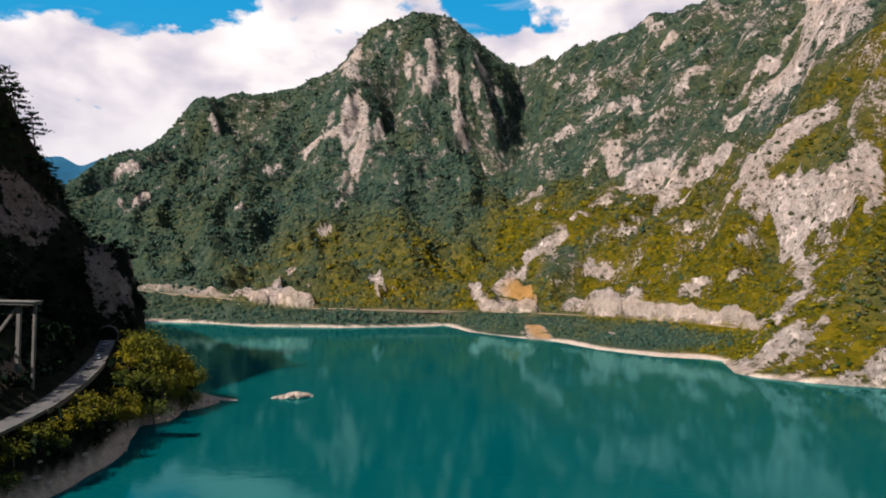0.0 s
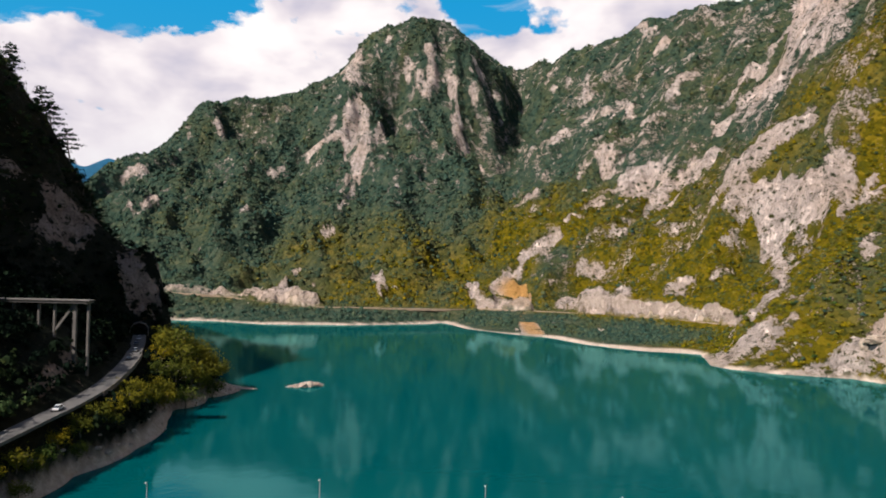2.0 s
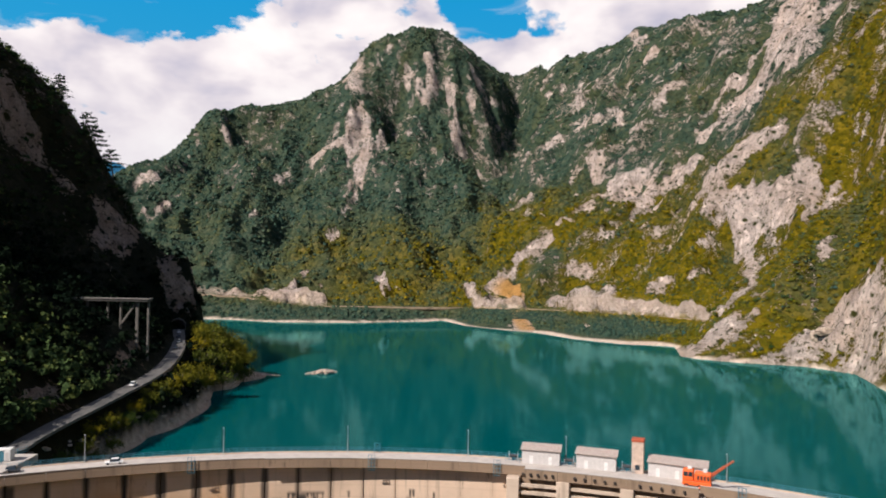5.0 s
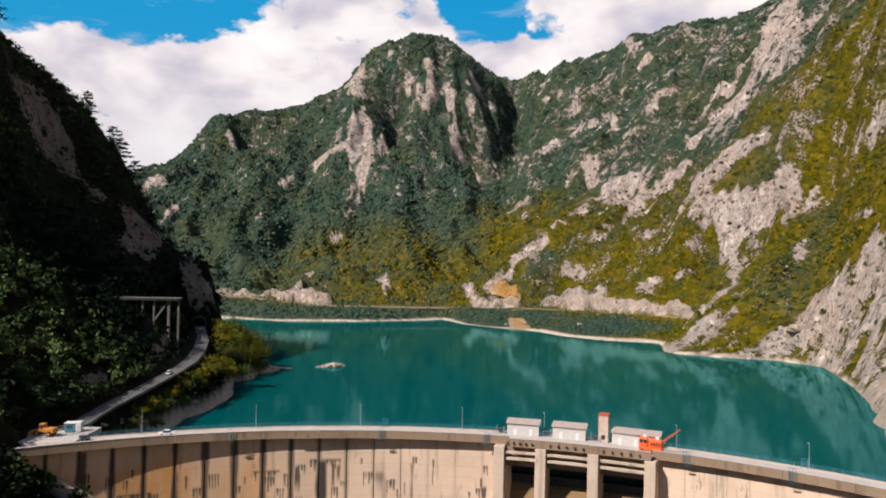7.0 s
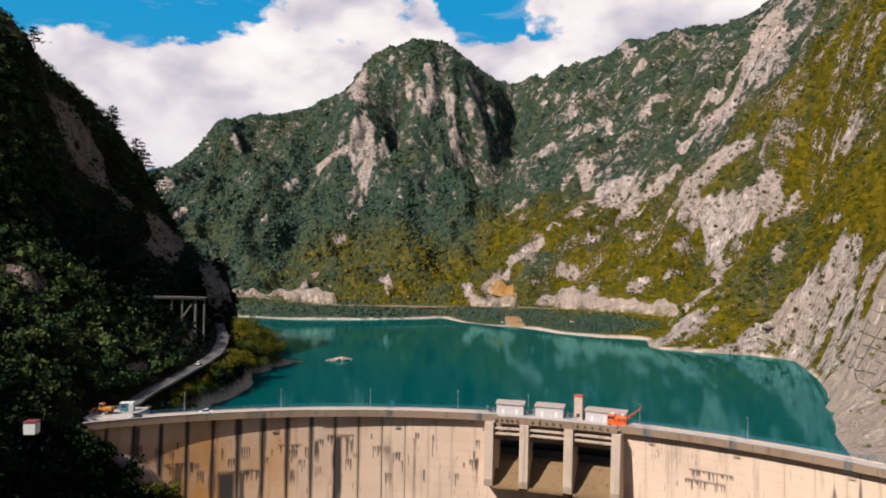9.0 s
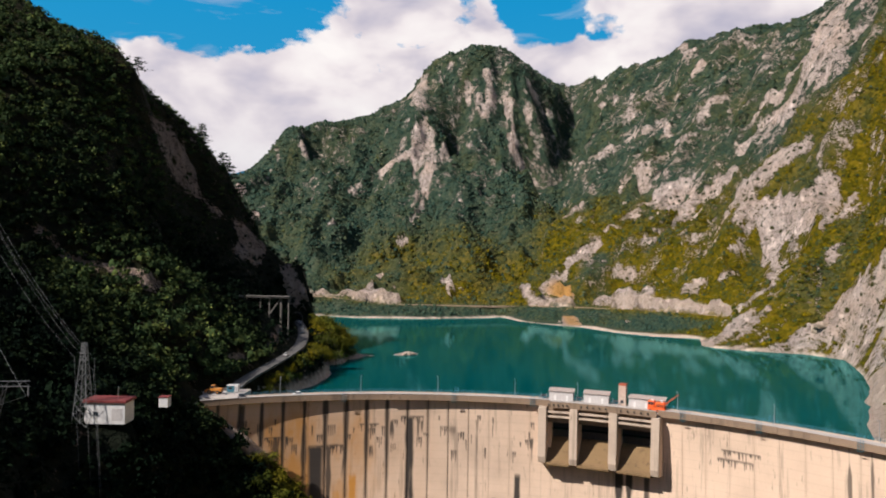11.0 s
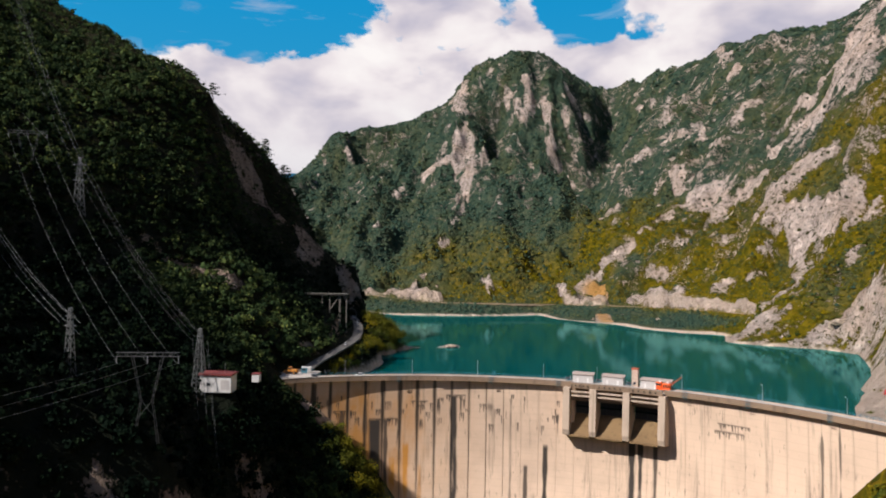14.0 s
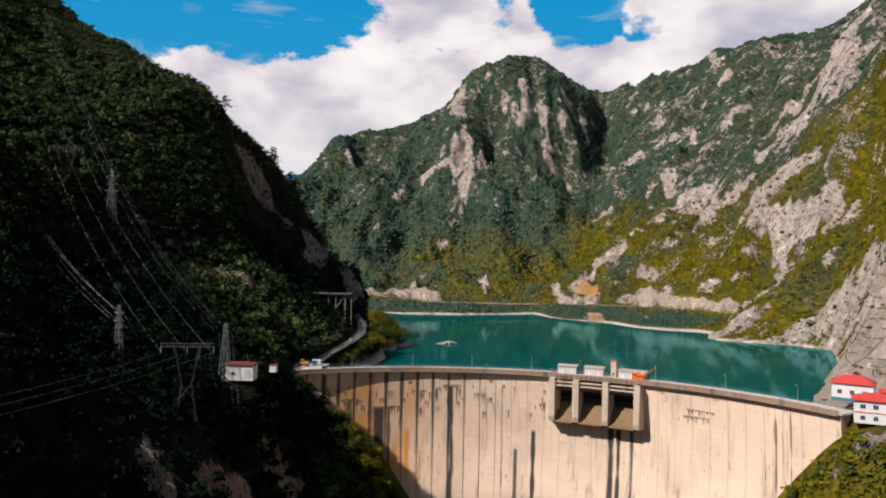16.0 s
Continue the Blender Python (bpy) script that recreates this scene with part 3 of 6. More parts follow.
ROCK_SHORE = [
    ((204, 390, 10), (225, 394, 23), 10, 1), ((221, 375, 11), (248, 349, 10), 12, 1), ((237, 379, 20), (249, 381, 27), 6, 0.9),
    ((256, 350, 18), (265, 316, 33), 13, 1), ((269, 354, 39), (269, 328, 46), 6, 0.8), ((261, 306, 23), (273, 295, 54), 19, 1),
    ((276, 309, 64), (281, 306, 78), 9, 1), ((217, 224, -1), (214, 204, 7), 6, 1), ((106, 590, 8), (142, 572, 7), 3, 0.6),
    ((153, 575, 10), (148, 536, 5), 3, 0.9), ((370, 449, 168), (374, 446, 181), 10, 0.9),
]
ROCK_BANKS = [
    ((176, 384, 6), (200, 366, 10), 12, 0.9), ((225, 240, 20), (270, 250, 60), 20, 0.9), ((190, 150, 14), (240, 195, 52), 24, 1), ((185, 60, 28), (225, 110, 70), 26, 1), ((160, 60, 10), (190, 110, 22), 16, 1),
    ((97, 640, 22), (94, 545, 2), 9, 1), ((124, 10, -12), (128, 14, -4), 3, 1), ((133, 6, 3), (137, 3, 7), 4, 1), ((116, -8, -40), (120, -12, -32), 4, 0.9), ((-160, 668, 17), (-112, 664, 24), 10, 0.9), ((62, 700, 20), (100, 690, 30), 12, 0.9), ((140, 640, 18), (186, 610, 30), 10, 0.9),
]
ROCK_SHELF = [
    ((181, 384, 2), (203, 390, 10), 7, 1), ((203, 392, 9), (217, 360, 4), 8, 1), ((217, 362, 6), (240, 350, 5), 9, 1), ((214, 382, 12), (241, 360, 15), 10, 1), ((226, 372, 18), (238, 366, 22), 6, 0.8), ((238, 360, 14), (262, 372, 28), 8, 0.9), ((240, 350, 6), (252, 330, 8), 10, 1),
    ((252, 330, 10), (268, 340, 34), 11, 1), ((262, 372, 28), (270, 356, 36), 7, 0.85), ((250, 298, 10), (266, 318, 38), 12, 0.95), ((240, 262, 10), (262, 288, 34), 10, 0.9),
]
ROCK_GORGE = [
    ((-96, 11, -14), (-86, 22, -28), 6, 0.8), ((-96, -44, -6), (-94, -19, -18), 6, 0.8), ((-111, -57, 7), (-103, -60, -7), 4, 0.8), ((-180, 100, 71), (-146, 125, 50), 7, 0.8),
    ((-210, 274, 138), (-196, 284, 112), 12, 0.9), ((-188, 282, 102), (-180, 285, 88), 8, 0.8), ((-166, 296, 85), (-155, 300, 65), 9, 0.95), ((-203, 303, 144), (-196, 306, 125), 6, 0.75),
    ((-140, 309, 59), (-127, 304, 36), 8, 0.95), ((-162, 284, 70), (-158, 295, 78), 6, 0.8), ((-165, 345, 62), (-140, 318, 40), 13, 0.9), ((-112, 205, 26), (-107, 175, 21), 4, 0.8), ((-110, 140, 20), (-110, 120, 17), 4, 0.8),
]
ROCKS = ROCK_SLABS + ROCK_PEAK + ROCK_LEFT + ROCK_RIBS + ROCK_OUTCROPS + ROCK_SHORE + ROCK_BANKS + ROCK_SHELF + ROCK_GORGE


def crags(x, y, h, size, octaves, seed):
    """Noise drawn out down the fall of the slope, -1 to 1."""
    turn = smooth(90, 220, x - 0.12 * (y - 700))
    return (1 - turn) * fbm(x, 0.34 * h + 0.12 * y, size, octaves, seed) + turn * fbm(y - 0.35 * x, 0.34 * h, size, octaves, seed + 3)


def rockiness(x, y, h):
    """0 to 1: how bare the slope is, by the named rock faces, which reach deep into the slope."""
    r = np.zeros_like(x)
    broken = smooth(0.02, 0.3, crags(x, y, h, 10, 2, 97))
    for a, b, w, k in ROCKS:
        a, b = np.array(a, float), np.array(b, float)
        mx, my = (a[0] + b[0]) / 2, (a[1] + b[1]) / 2 + 130
        size = math.hypot(mx, my)
        if (a[1] + b[1]) / 2 < 285 or (a[0] < -70 and a[1] < 420):
            turn = np.eye(3)
        else:
            turn = np.array([[my / size, -mx / size, 0], [0.3 * mx / size, 0.3 * my / size, 0], [0, 0, 1.0]])
        a, b = turn @ a, turn @ b
        u, v, z = turn[0, 0] * x + turn[0, 1] * y, turn[1, 0] * x + turn[1, 1] * y, h
        d = b - a
        t = np.clip(((u - a[0]) * d[0] + (v - a[1]) * d[1] + (z - a[2]) * d[2]) / max(d @ d, 1e-6), 0, 1)
        q = np.sqrt((u - a[0] - t * d[0]) ** 2 + (v - a[1] - t * d[1]) ** 2 + (z - a[2] - t * d[2]) ** 2)
        r = np.maximum(r, k * (1 - smooth(w * 0.6, w * 1.45, q)))
        r = np.maximum(r, 0.62 * k * broken * (1 - smooth(w * 1.2, w * (1.6 if a[0] < -70 and w < 40 and k >= 1 else 2.7) + 4, q)))
    crag = 0.97 + 0.55 * crags(x, y, h, 34, 3, 5) + 1.0 * crags(x, y, h, 12, 3, 6)
    return smooth(0.20, 0.86, r * crag)


def dryness_and_sun(x, y, h):
    """0 to 1: damp woodland to sun-dried scrub, on the slope that faces south-west; on the left bank also painted
    sunlight.
    """
    d = smooth(-60, 160, x - 0.10 * (y - 600)) * (1 - 0.88 * smooth(95, 200, h + 40 * fbm(x, y, 90, 2, 57)) * smooth(600, 720, y)) * (1 - 0.6 * smooth(900, 1300, y))
    d = np.maximum(d, 0.62 * smooth(-260, -90, x) * smooth(560, 640, y) * (1 - smooth(50, 150, h)))
    # left bank: leaves lighten with height as if the sun reached them
    d = np.where((x < -60) & (y < 420), -0.06 + 0.85 * smooth(35, 150, h), d)
    # two round patches of leaves tinted lighter, as pools of sunlight
    d = np.maximum(d, 0.8 * (1 - smooth(14, 30, np.hypot(x + 62, y - 45))))
    d = np.maximum(d, 0.85 * (1 - smooth(28, 72, np.hypot(x + 132, y - 115))))
    d = np.where((x > 90) & (y < 420), np.maximum(d, 0.66), d)
    d = np.where((x > 80) & (y < 60), np.maximum(d, 0.95), d)
    d = np.where(y > 440, np.maximum(d, 0.06), d)
    d = d * (1 - 0.85 * smooth(440, 480, y) * (1 - smooth(9, 15, h)))
    calm = np.where((x < -60) & (y < 420), 0.45, 1.0)
    calm = calm * (0.22 + 0.78 * np.clip(d, 0, 1))
    return np.clip(d + calm * (0.62 * fbm(x, y, 75, 3, 77) + 0.6 * fbm(x, y, 26, 2, 79) - 0.06), 0, 1)


def bare_scatter(x, y, h, slope):
    """Ribs and outcrops that break through the scrub on the steepest, driest ground."""
    gorge = (x < -40) & (y < 440)
    near = (x > 90) & (y < 420) & (y > 45)
    bare = (x > 140) & (y > 50) & (y < 225) & (h < 95)
    ribs = smooth(0.27, 0.5, fbm(x, y, 70, 2, 15, True) * 0.6 + fbm(x, y, 24, 3, 61))
    r = 0.38 * ribs * smooth(0.5, 1.0, slope + 0.3 * fbm(x, y, 160, 2, 33))
    r = np.maximum(r, 0.51 * smooth(0.12, 0.42, crags(x, y, h, 11, 3, 29) + 0.4 * fbm(x, y, 130, 2, 37)) * smooth(70, 190, h) * (0.75 + 0.25 * smooth(-190, -60, x)) * smooth(0.3, 0.7, slope))
    r = np.maximum(r, 0.5 * smooth(0.16, 0.42, crags(x, y, h, 16, 3, 83)) * (1 - smooth(20, 60, near_line(x, y, ARETES[0][:3], 30))) * smooth(150, 220, h) * (1 - smooth(430, 500, h)))
    r = r * np.where(y > 440, smooth(50, 170, h + 120 * smooth(40, 160, x)), 1.0)
    r = np.maximum(r, 0.46 * smooth(0.30, 0.5, fbm(x, y, 30, 4, 91)) * smooth(2, 10, h) * np.where(y > 440, smooth(40, 140, x), 1.0))
    r = np.where(near, np.maximum(r * 0.9, 0.66 * smooth(0.05, 0.3, fbm(x, y, 30, 3, 61) + 0.22 - h / 110)), r)
    r = np.where(bare, np.maximum(r, 0.95 - 0.5 * smooth(0.1, 0.4, fbm(x, y, 34, 3, 63))), r)
    return np.where(gorge, r * 0.35, r)


def build_ground():
    front = np.radians(np.concatenate([np.linspace(-180, -62, 50)[:-1], np.linspace(-62, 48, 640), np.linspace(50, 180, 50)[1:]]))
    radii = np.concatenate([[1.0, 15, 30, 45], np.geomspace(58, 320, 150), np.linspace(323, 900, 180), np.linspace(904, 1900, 235), np.linspace(1915, 2100, 12), np.geomspace(2150, 4700, 30)])
    a, r = np.meshgrid(front, radii)
    x, y = 0 + r * np.sin(a), -330 + r * np.cos(a)
    h = height(x, y)
    ny, nx = x.shape
    gy, gx = np.gradient(h)
    steps_r = np.gradient(r, axis=0)
    steps_a = np.maximum(r * np.gradient(a, axis=1), 0.2)
    slope = np.hypot(gy / steps_r, gx / steps_a)
    rock = rockiness(x, y, h) * np.where((x < -40) & (y < 440), 0.8, 0.82)
    scatter = fbm(x, y, 60, 4, 61)
    rock = np.maximum(rock, bare_scatter(x, y, h, slope))
    cut, level = road_side(x, y)
    rock = np.maximum(rock * np.where((cut < 40) & (h < level) & (y > 440), 0.25, 1.0), 0.95 * smooth(0.8, 2.5, road_cut(x, y, cut + 3)) * (1 - smooth(7, 13, cut + 6 * scatter)) * smooth(level + 0.1, level + 0.8, h))
    h = h + rock * smooth(3, 14, h) * np.clip(r / 800, 0.6, 1.4) * np.where((x > 135) & (y > 45) & (y < 230), 0.12, 1.0) * (7.0 * fbm(x, y, 26, 3, 17, True) + 8.0 * crags(x, y, h, 15, 3, 71) + 2.0 * fbm(x, y, 9, 2, 19))
    lake = (y > 75) & (h > -12)
    bank_h = np.where((x < -40) & (y < 330), 2.2, 0.0)
    shore = np.where(lake, (1 - smooth(0.5 + bank_h + 1.6 * scatter, 1.5 + 1.5 * bank_h + 1.6 * scatter, h)) * np.where(bank_h > 0, 0.85, 1.0), 0.0)
    fresh = np.where((x > 140) & (y > 50) & (y < 225), smooth(0.5, 0.8, rock) * (1 - smooth(75, 100, h)), 0.0)
    shore = np.maximum(shore, 0.75 * fresh)
    shore = np.maximum(shore, 0.8 * smooth(0.8, 2.5, road_cut(x, y, cut + 3)) * (1 - smooth(8, 14, cut)) * smooth(level, level + 0.8, h))
    ochre = np.where((y > 515) & (y < 660) & (h < 30), 1 - smooth(4, 11, np.abs(x - 96 + 4 * scatter)), 0.0) * 0.8
    ochre = np.maximum(ochre, 1 - smooth(10, 26, np.sqrt((x - 103) ** 2 + (y - 700) ** 2 * 0.2 + (h - 26) ** 2)))
    i = np.arange(ny * nx).reshape(ny, nx)
    quads = np.stack([i[:-1, :-1], i[:-1, 1:], i[1:, 1:], i[1:, :-1]], -1).reshape(-1, 4)[:, ::-1]
    # last attribute marks all of the left bank for painted shade
    ob = mesh_from("ground", np.stack([x, y, h], -1).reshape(-1, 3), quads, M_GROUND, True,
                   {"rock": rock.ravel(), "dry": dryness_and_sun(x, y, h).ravel(), "shore": shore.ravel(), "ochre": ochre.ravel(), "litter": np.where((x < -60) & (y < 430), 0.9, 0.0).ravel()})
    tagged(ob, "steep limestone gorge slopes with scrub and bare rock", "ground", kind="structure")
    return ob


build_ground()


def build_water():
    bm = bmesh.new()
    arc = [(DAM_C[0] + 180 * math.sin(radians(a)), DAM_C[1] + 180 * math.cos(radians(a))) for a in range(56, -31, -2)]
    rim = [(-150, 110), (-190, 330), (-560, 470), (-700, 640), (-300, 720), (60, 720), (320, 520), (330, 200), (170, 40), (140, 16)]
    bm.faces.new([bm.verts.new((x, y, 0)) for x, y in arc + rim])
    bmesh.ops.recalc_face_normals(bm, faces=bm.faces)
    for f in bm.faces:
        if f.normal.z < 0:
            f.normal_flip()
    tagged(part("water", bm, M_WATER), "still turquoise reservoir water with soft reflections", "water", kind="structure")


build_water()


def build_backdrop():
    """Sky with banks of cumulus, far behind the mountains."""
    m = bpy.data.materials.new("cloudy_sky")
    m.use_nodes = True
    t = m.node_tree
    t.nodes.clear()
    uv = node(t, "UVMap", uv_map="sky").outputs[0]
    sep = node(t, "SeparateXYZ", {0: uv})
    az, el = sep.outputs[0], sep.outputs[1]
    stretch = node(t, "Mapping", {"Vector": uv, "Scale": (1.0, 1.7, 1.0)}).outputs[0]
    puffs = noise_tex(t, 0.16, 8, 0.58, stretch, 0.3)
    fine = noise_tex(t, 0.55, 6, 0.6, stretch)
    field = calc(t, "ADD", calc(t, "MULTIPLY", calc(t, "SUBTRACT", puffs, 0.5), 2.6), calc(t, "ADD", 0.5, calc(t, "MULTIPLY", calc(t, "SUBTRACT", fine, 0.5), 0.9)))
    cover = None
    # clear openings: azimuth, elevation, half width, half height in degrees
    for a0, e0, wa, we, amount in ((-22, 19.3, 11.5, 4.4, 1.25), (-33, 17.4, 8, 3.6, 1.0), (4.8, 20.2, 4.4, 4.0, 1.1), (9.5, 18.2, 4.5, 1.5, 0.30), (13.5, 22, 5, 2.2, 0.5), (-10, 24.5, 9, 2.5, 0.6), (25, 27, 10, 4, 0.5), (-25, 30, 20, 5, 0.4)):
        da = calc(t, "DIVIDE", calc(t, "SUBTRACT", az, a0), wa)
        de = calc(t, "DIVIDE", calc(t, "SUBTRACT", el, e0), we)
        d = calc(t, "ADD", calc(t, "MULTIPLY", da, da), calc(t, "MULTIPLY", de, de))
        g = calc(t, "MULTIPLY", calc(t, "MAXIMUM", calc(t, "SUBTRACT", 1.0, d), 0.0), amount)
        cover = g if cover is None else calc(t, "ADD", cover, g)
    f = calc(t, "SUBTRACT", calc(t, "ADD", field, 0.42), calc(t, "MULTIPLY", cover, 1.25))
    cloud = ramp(t, f, grey(0.28, 0.55))
    wisp = noise_tex(t, 0.22, 6, 0.6, node(t, "Mapping", {"Vector": uv, "Scale": (0.5, 2.2, 1.0), "Rotation": (0, 0, 0.25)}).outputs[0], 0.8)
    cloud = calc(t, "MAXIMUM", cloud, ramp(t, wisp, grey(0.55, 0.8, 0.0, 0.45)))
    blue = ramp(t, calc(t, "DIVIDE", el, 40.0), [(0.1, (0.05, 0.37, 0.60)), (0.6, (0.006, 0.30, 0.60))])
    body = ramp(t, noise_tex(t, 0.13, 4, 0.48, stretch, 0.2), [(0.36, (0.56, 0.53, 0.59)), (0.46, (0.78, 0.71, 0.70)), (0.54, (0.95, 0.87, 0.81)), (0.66, (1.06, 1.0, 0.90))])
    low = ramp(t, calc(t, "DIVIDE", el, 40.0), grey(0.12, 0.36, 0.55, 0.0))
    body = mix(t, low, body, (0.60, 0.58, 0.62))
    col = mix(t, cloud, blue, body)
    em = node(t, "Emission", {"Color": col, "Strength": 0.73})
    out = node(t, "OutputMaterial")
    t.links.new(em.outputs[0], out.inputs[0])
    bm = bmesh.new()
    layer = bm.loops.layers.uv.new("sky")
    n_a, n_e, rad = 48, 16, 4650
    grid = []
    for j in range(n_e + 1):
        e = -2 + 44 * j / n_e
        row = []
        for i in range(n_a + 1):
            a = -66 + 126 * i / n_a
            ca, ce = radians(a), radians(e)
            row.append((bm.verts.new((rad * math.sin(ca) * math.cos(ce), -100 + rad * math.cos(ca) * math.cos(ce), 60 + rad * math.sin(ce))), a, e))
        grid.append(row)
    for j in range(n_e):
        for i in range(n_a):
            cs = [grid[j][i], grid[j + 1][i], grid[j + 1][i + 1], grid[j][i + 1]]
            f = bm.faces.new([c[0] for c in cs])
            for loop, c in zip(f.loops, cs):
                loop[layer].uv = (c[1], c[2])
    tagged(part("backdrop", bm, m), "blue sky with bright white cumulus banks", "sky", kind="structure")


build_backdrop()


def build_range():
    """Ridge at the end of the valley, with haze painted as blue forest."""
    m = plain("haze_blue_forest", (0.09, 0.40, 0.58), 1.0, vary=0.3, scale=0.004)
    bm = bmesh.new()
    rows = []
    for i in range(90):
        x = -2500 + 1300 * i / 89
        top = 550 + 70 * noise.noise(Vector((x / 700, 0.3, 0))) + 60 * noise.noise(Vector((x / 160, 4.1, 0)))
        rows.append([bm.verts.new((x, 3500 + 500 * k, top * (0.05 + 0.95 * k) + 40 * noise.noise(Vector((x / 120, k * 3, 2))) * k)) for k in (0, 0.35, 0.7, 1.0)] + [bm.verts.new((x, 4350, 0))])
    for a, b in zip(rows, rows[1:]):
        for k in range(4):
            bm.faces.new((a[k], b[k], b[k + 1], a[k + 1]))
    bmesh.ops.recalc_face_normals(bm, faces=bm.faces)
    tagged(part("backdrop", bm, m), "distant forested ridge coloured blue for haze, under low cloud", "mountain", kind="structure")


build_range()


# ---- the dam ----
def on_arc(deg, r, z):
    a = radians(deg)
    return Vector((DAM_C[0] + r * math.sin(a), DAM_C[1] + r * math.cos(a), z))


def arc_pose(deg, r, z):
    """A pose on the crest: x along the dam to the right bank, y upstream."""
    p = on_arc(deg, r, z)
    return pose(p.x, p.y, p.z, 0, 0, -deg)


def ring(bm, a0, a1, r0, r1, z0, z1, steps):
    """A curved bar with a square section between two angles."""
    rows = []
    for i in range(steps + 1):
        d = a0 + (a1 - a0) * i / steps
        rows.append([bm.verts.new(on_arc(d, r, z)) for r, z in ((r0, z0), (r1, z0), (r1, z1), (r0, z1))])
    for p, q in zip(rows, rows[1:]):
        for k in range(4):
            bm.faces.new((p[k], p[(k + 1) % 4], q[(k + 1) % 4], q[k]))
    bm.faces.new(rows[0][::-1])
    bm.faces.new(rows[-1])
    bmesh.ops.recalc_face_normals(bm, faces=bm.faces)


def face_radius(z):
    return 177.2 + 1.6 * math.sin(min(1.0, max(0.0, (9 - z) / 60)) * math.pi) - max(0.0, -30 - z) * 0.06


JOINTS = [0.7 + 2.63 * k for k in range(-12, 22)]
PIERS = [12.95, 16.9, 21.8, 26.9]
# seepage: angle, half width in metres, top, bottom, strength
SEEPS = [(-4.3, 1.7, 2.5, -80, 1.0), (-16.2, 3.0, -9, -70, 1.0), (-14.6, 1.0, -9, -60, 0.9), (-12.6, 0.9, -9, -24, 0.9), (6.7, 0.9, -29, -90, 0.9), (9.6, 1.1, -19, -90, 1.0),
         (22.2, 1.5, -12, -95, 1.0), (23.4, 1.0, -12, -95, 1.0), (25.5, 1.0, -12, -95, 0.9), (-21.2, 1.2, -5, -20, 0.8), (-25.4, 1.3, 9, -14, 0.9),
         (47.0, 0.45, 9, -60, 0.8), (49.1, 0.4, 9, -60, 0.8), (4.4, 0.4, 2, -80, 0.6), (-17.5, 0.5, 1, -4, 0.8), (-2.7, 0.7, 1, -5, 0.8), (1.2, 1.4, -1, -5, 0.5), (11.4, 0.5, -4, -16, 0.9), (-9.2, 0.8, -9, -15, 0.9), (-6.6, 0.7, 1, -8, 0.9), (-3.2, 0.6, 2, -9, 0.9)]
drips = random.Random(14)
# fingers of dirt that run down and thin out from small ledges: angle, half width, top, bottom
FINGERS, LEDGES = [], [(-5.4, -2.4, 2.6), (-17.2, -12.2, -8.8), (-10.8, -8.2, -0.5), (33.9, 38.2, 0.6), (33.6, 37.4, -2.6), (-22.5, -19.6, -4.6)]
for _ in range(40):
    at, z = drips.uniform(-26, 11.5), drips.uniform(-11, 4)
    for k in range(drips.randint(1, 4)):
        FINGERS.append((at + 0.26 * k, drips.uniform(0.18, 0.42), z, z - drips.uniform(1.8, 5.0)))
for a0, a1, z in LEDGES:
    n = int((a1 - a0) / 0.24)
    FINGERS += [(a0 + (a1 - a0) * (k + drips.random()) / n, drips.uniform(0.15, 0.45), z, z - drips.uniform(0.8, 4.2)) for k in range(n) if drips.random() < 0.7]
# rust runs: angle, half width, top, bottom
RUNS = [(-11.5, 1.6, -20, -52), (-13.6, 1.2, -26, -50), (-19.5, 2.4, -1, -14), (-23, 2.0, -2, -12), (-9.4, 1.0, -30, -60), (-16, 3.0, -6, -11)]


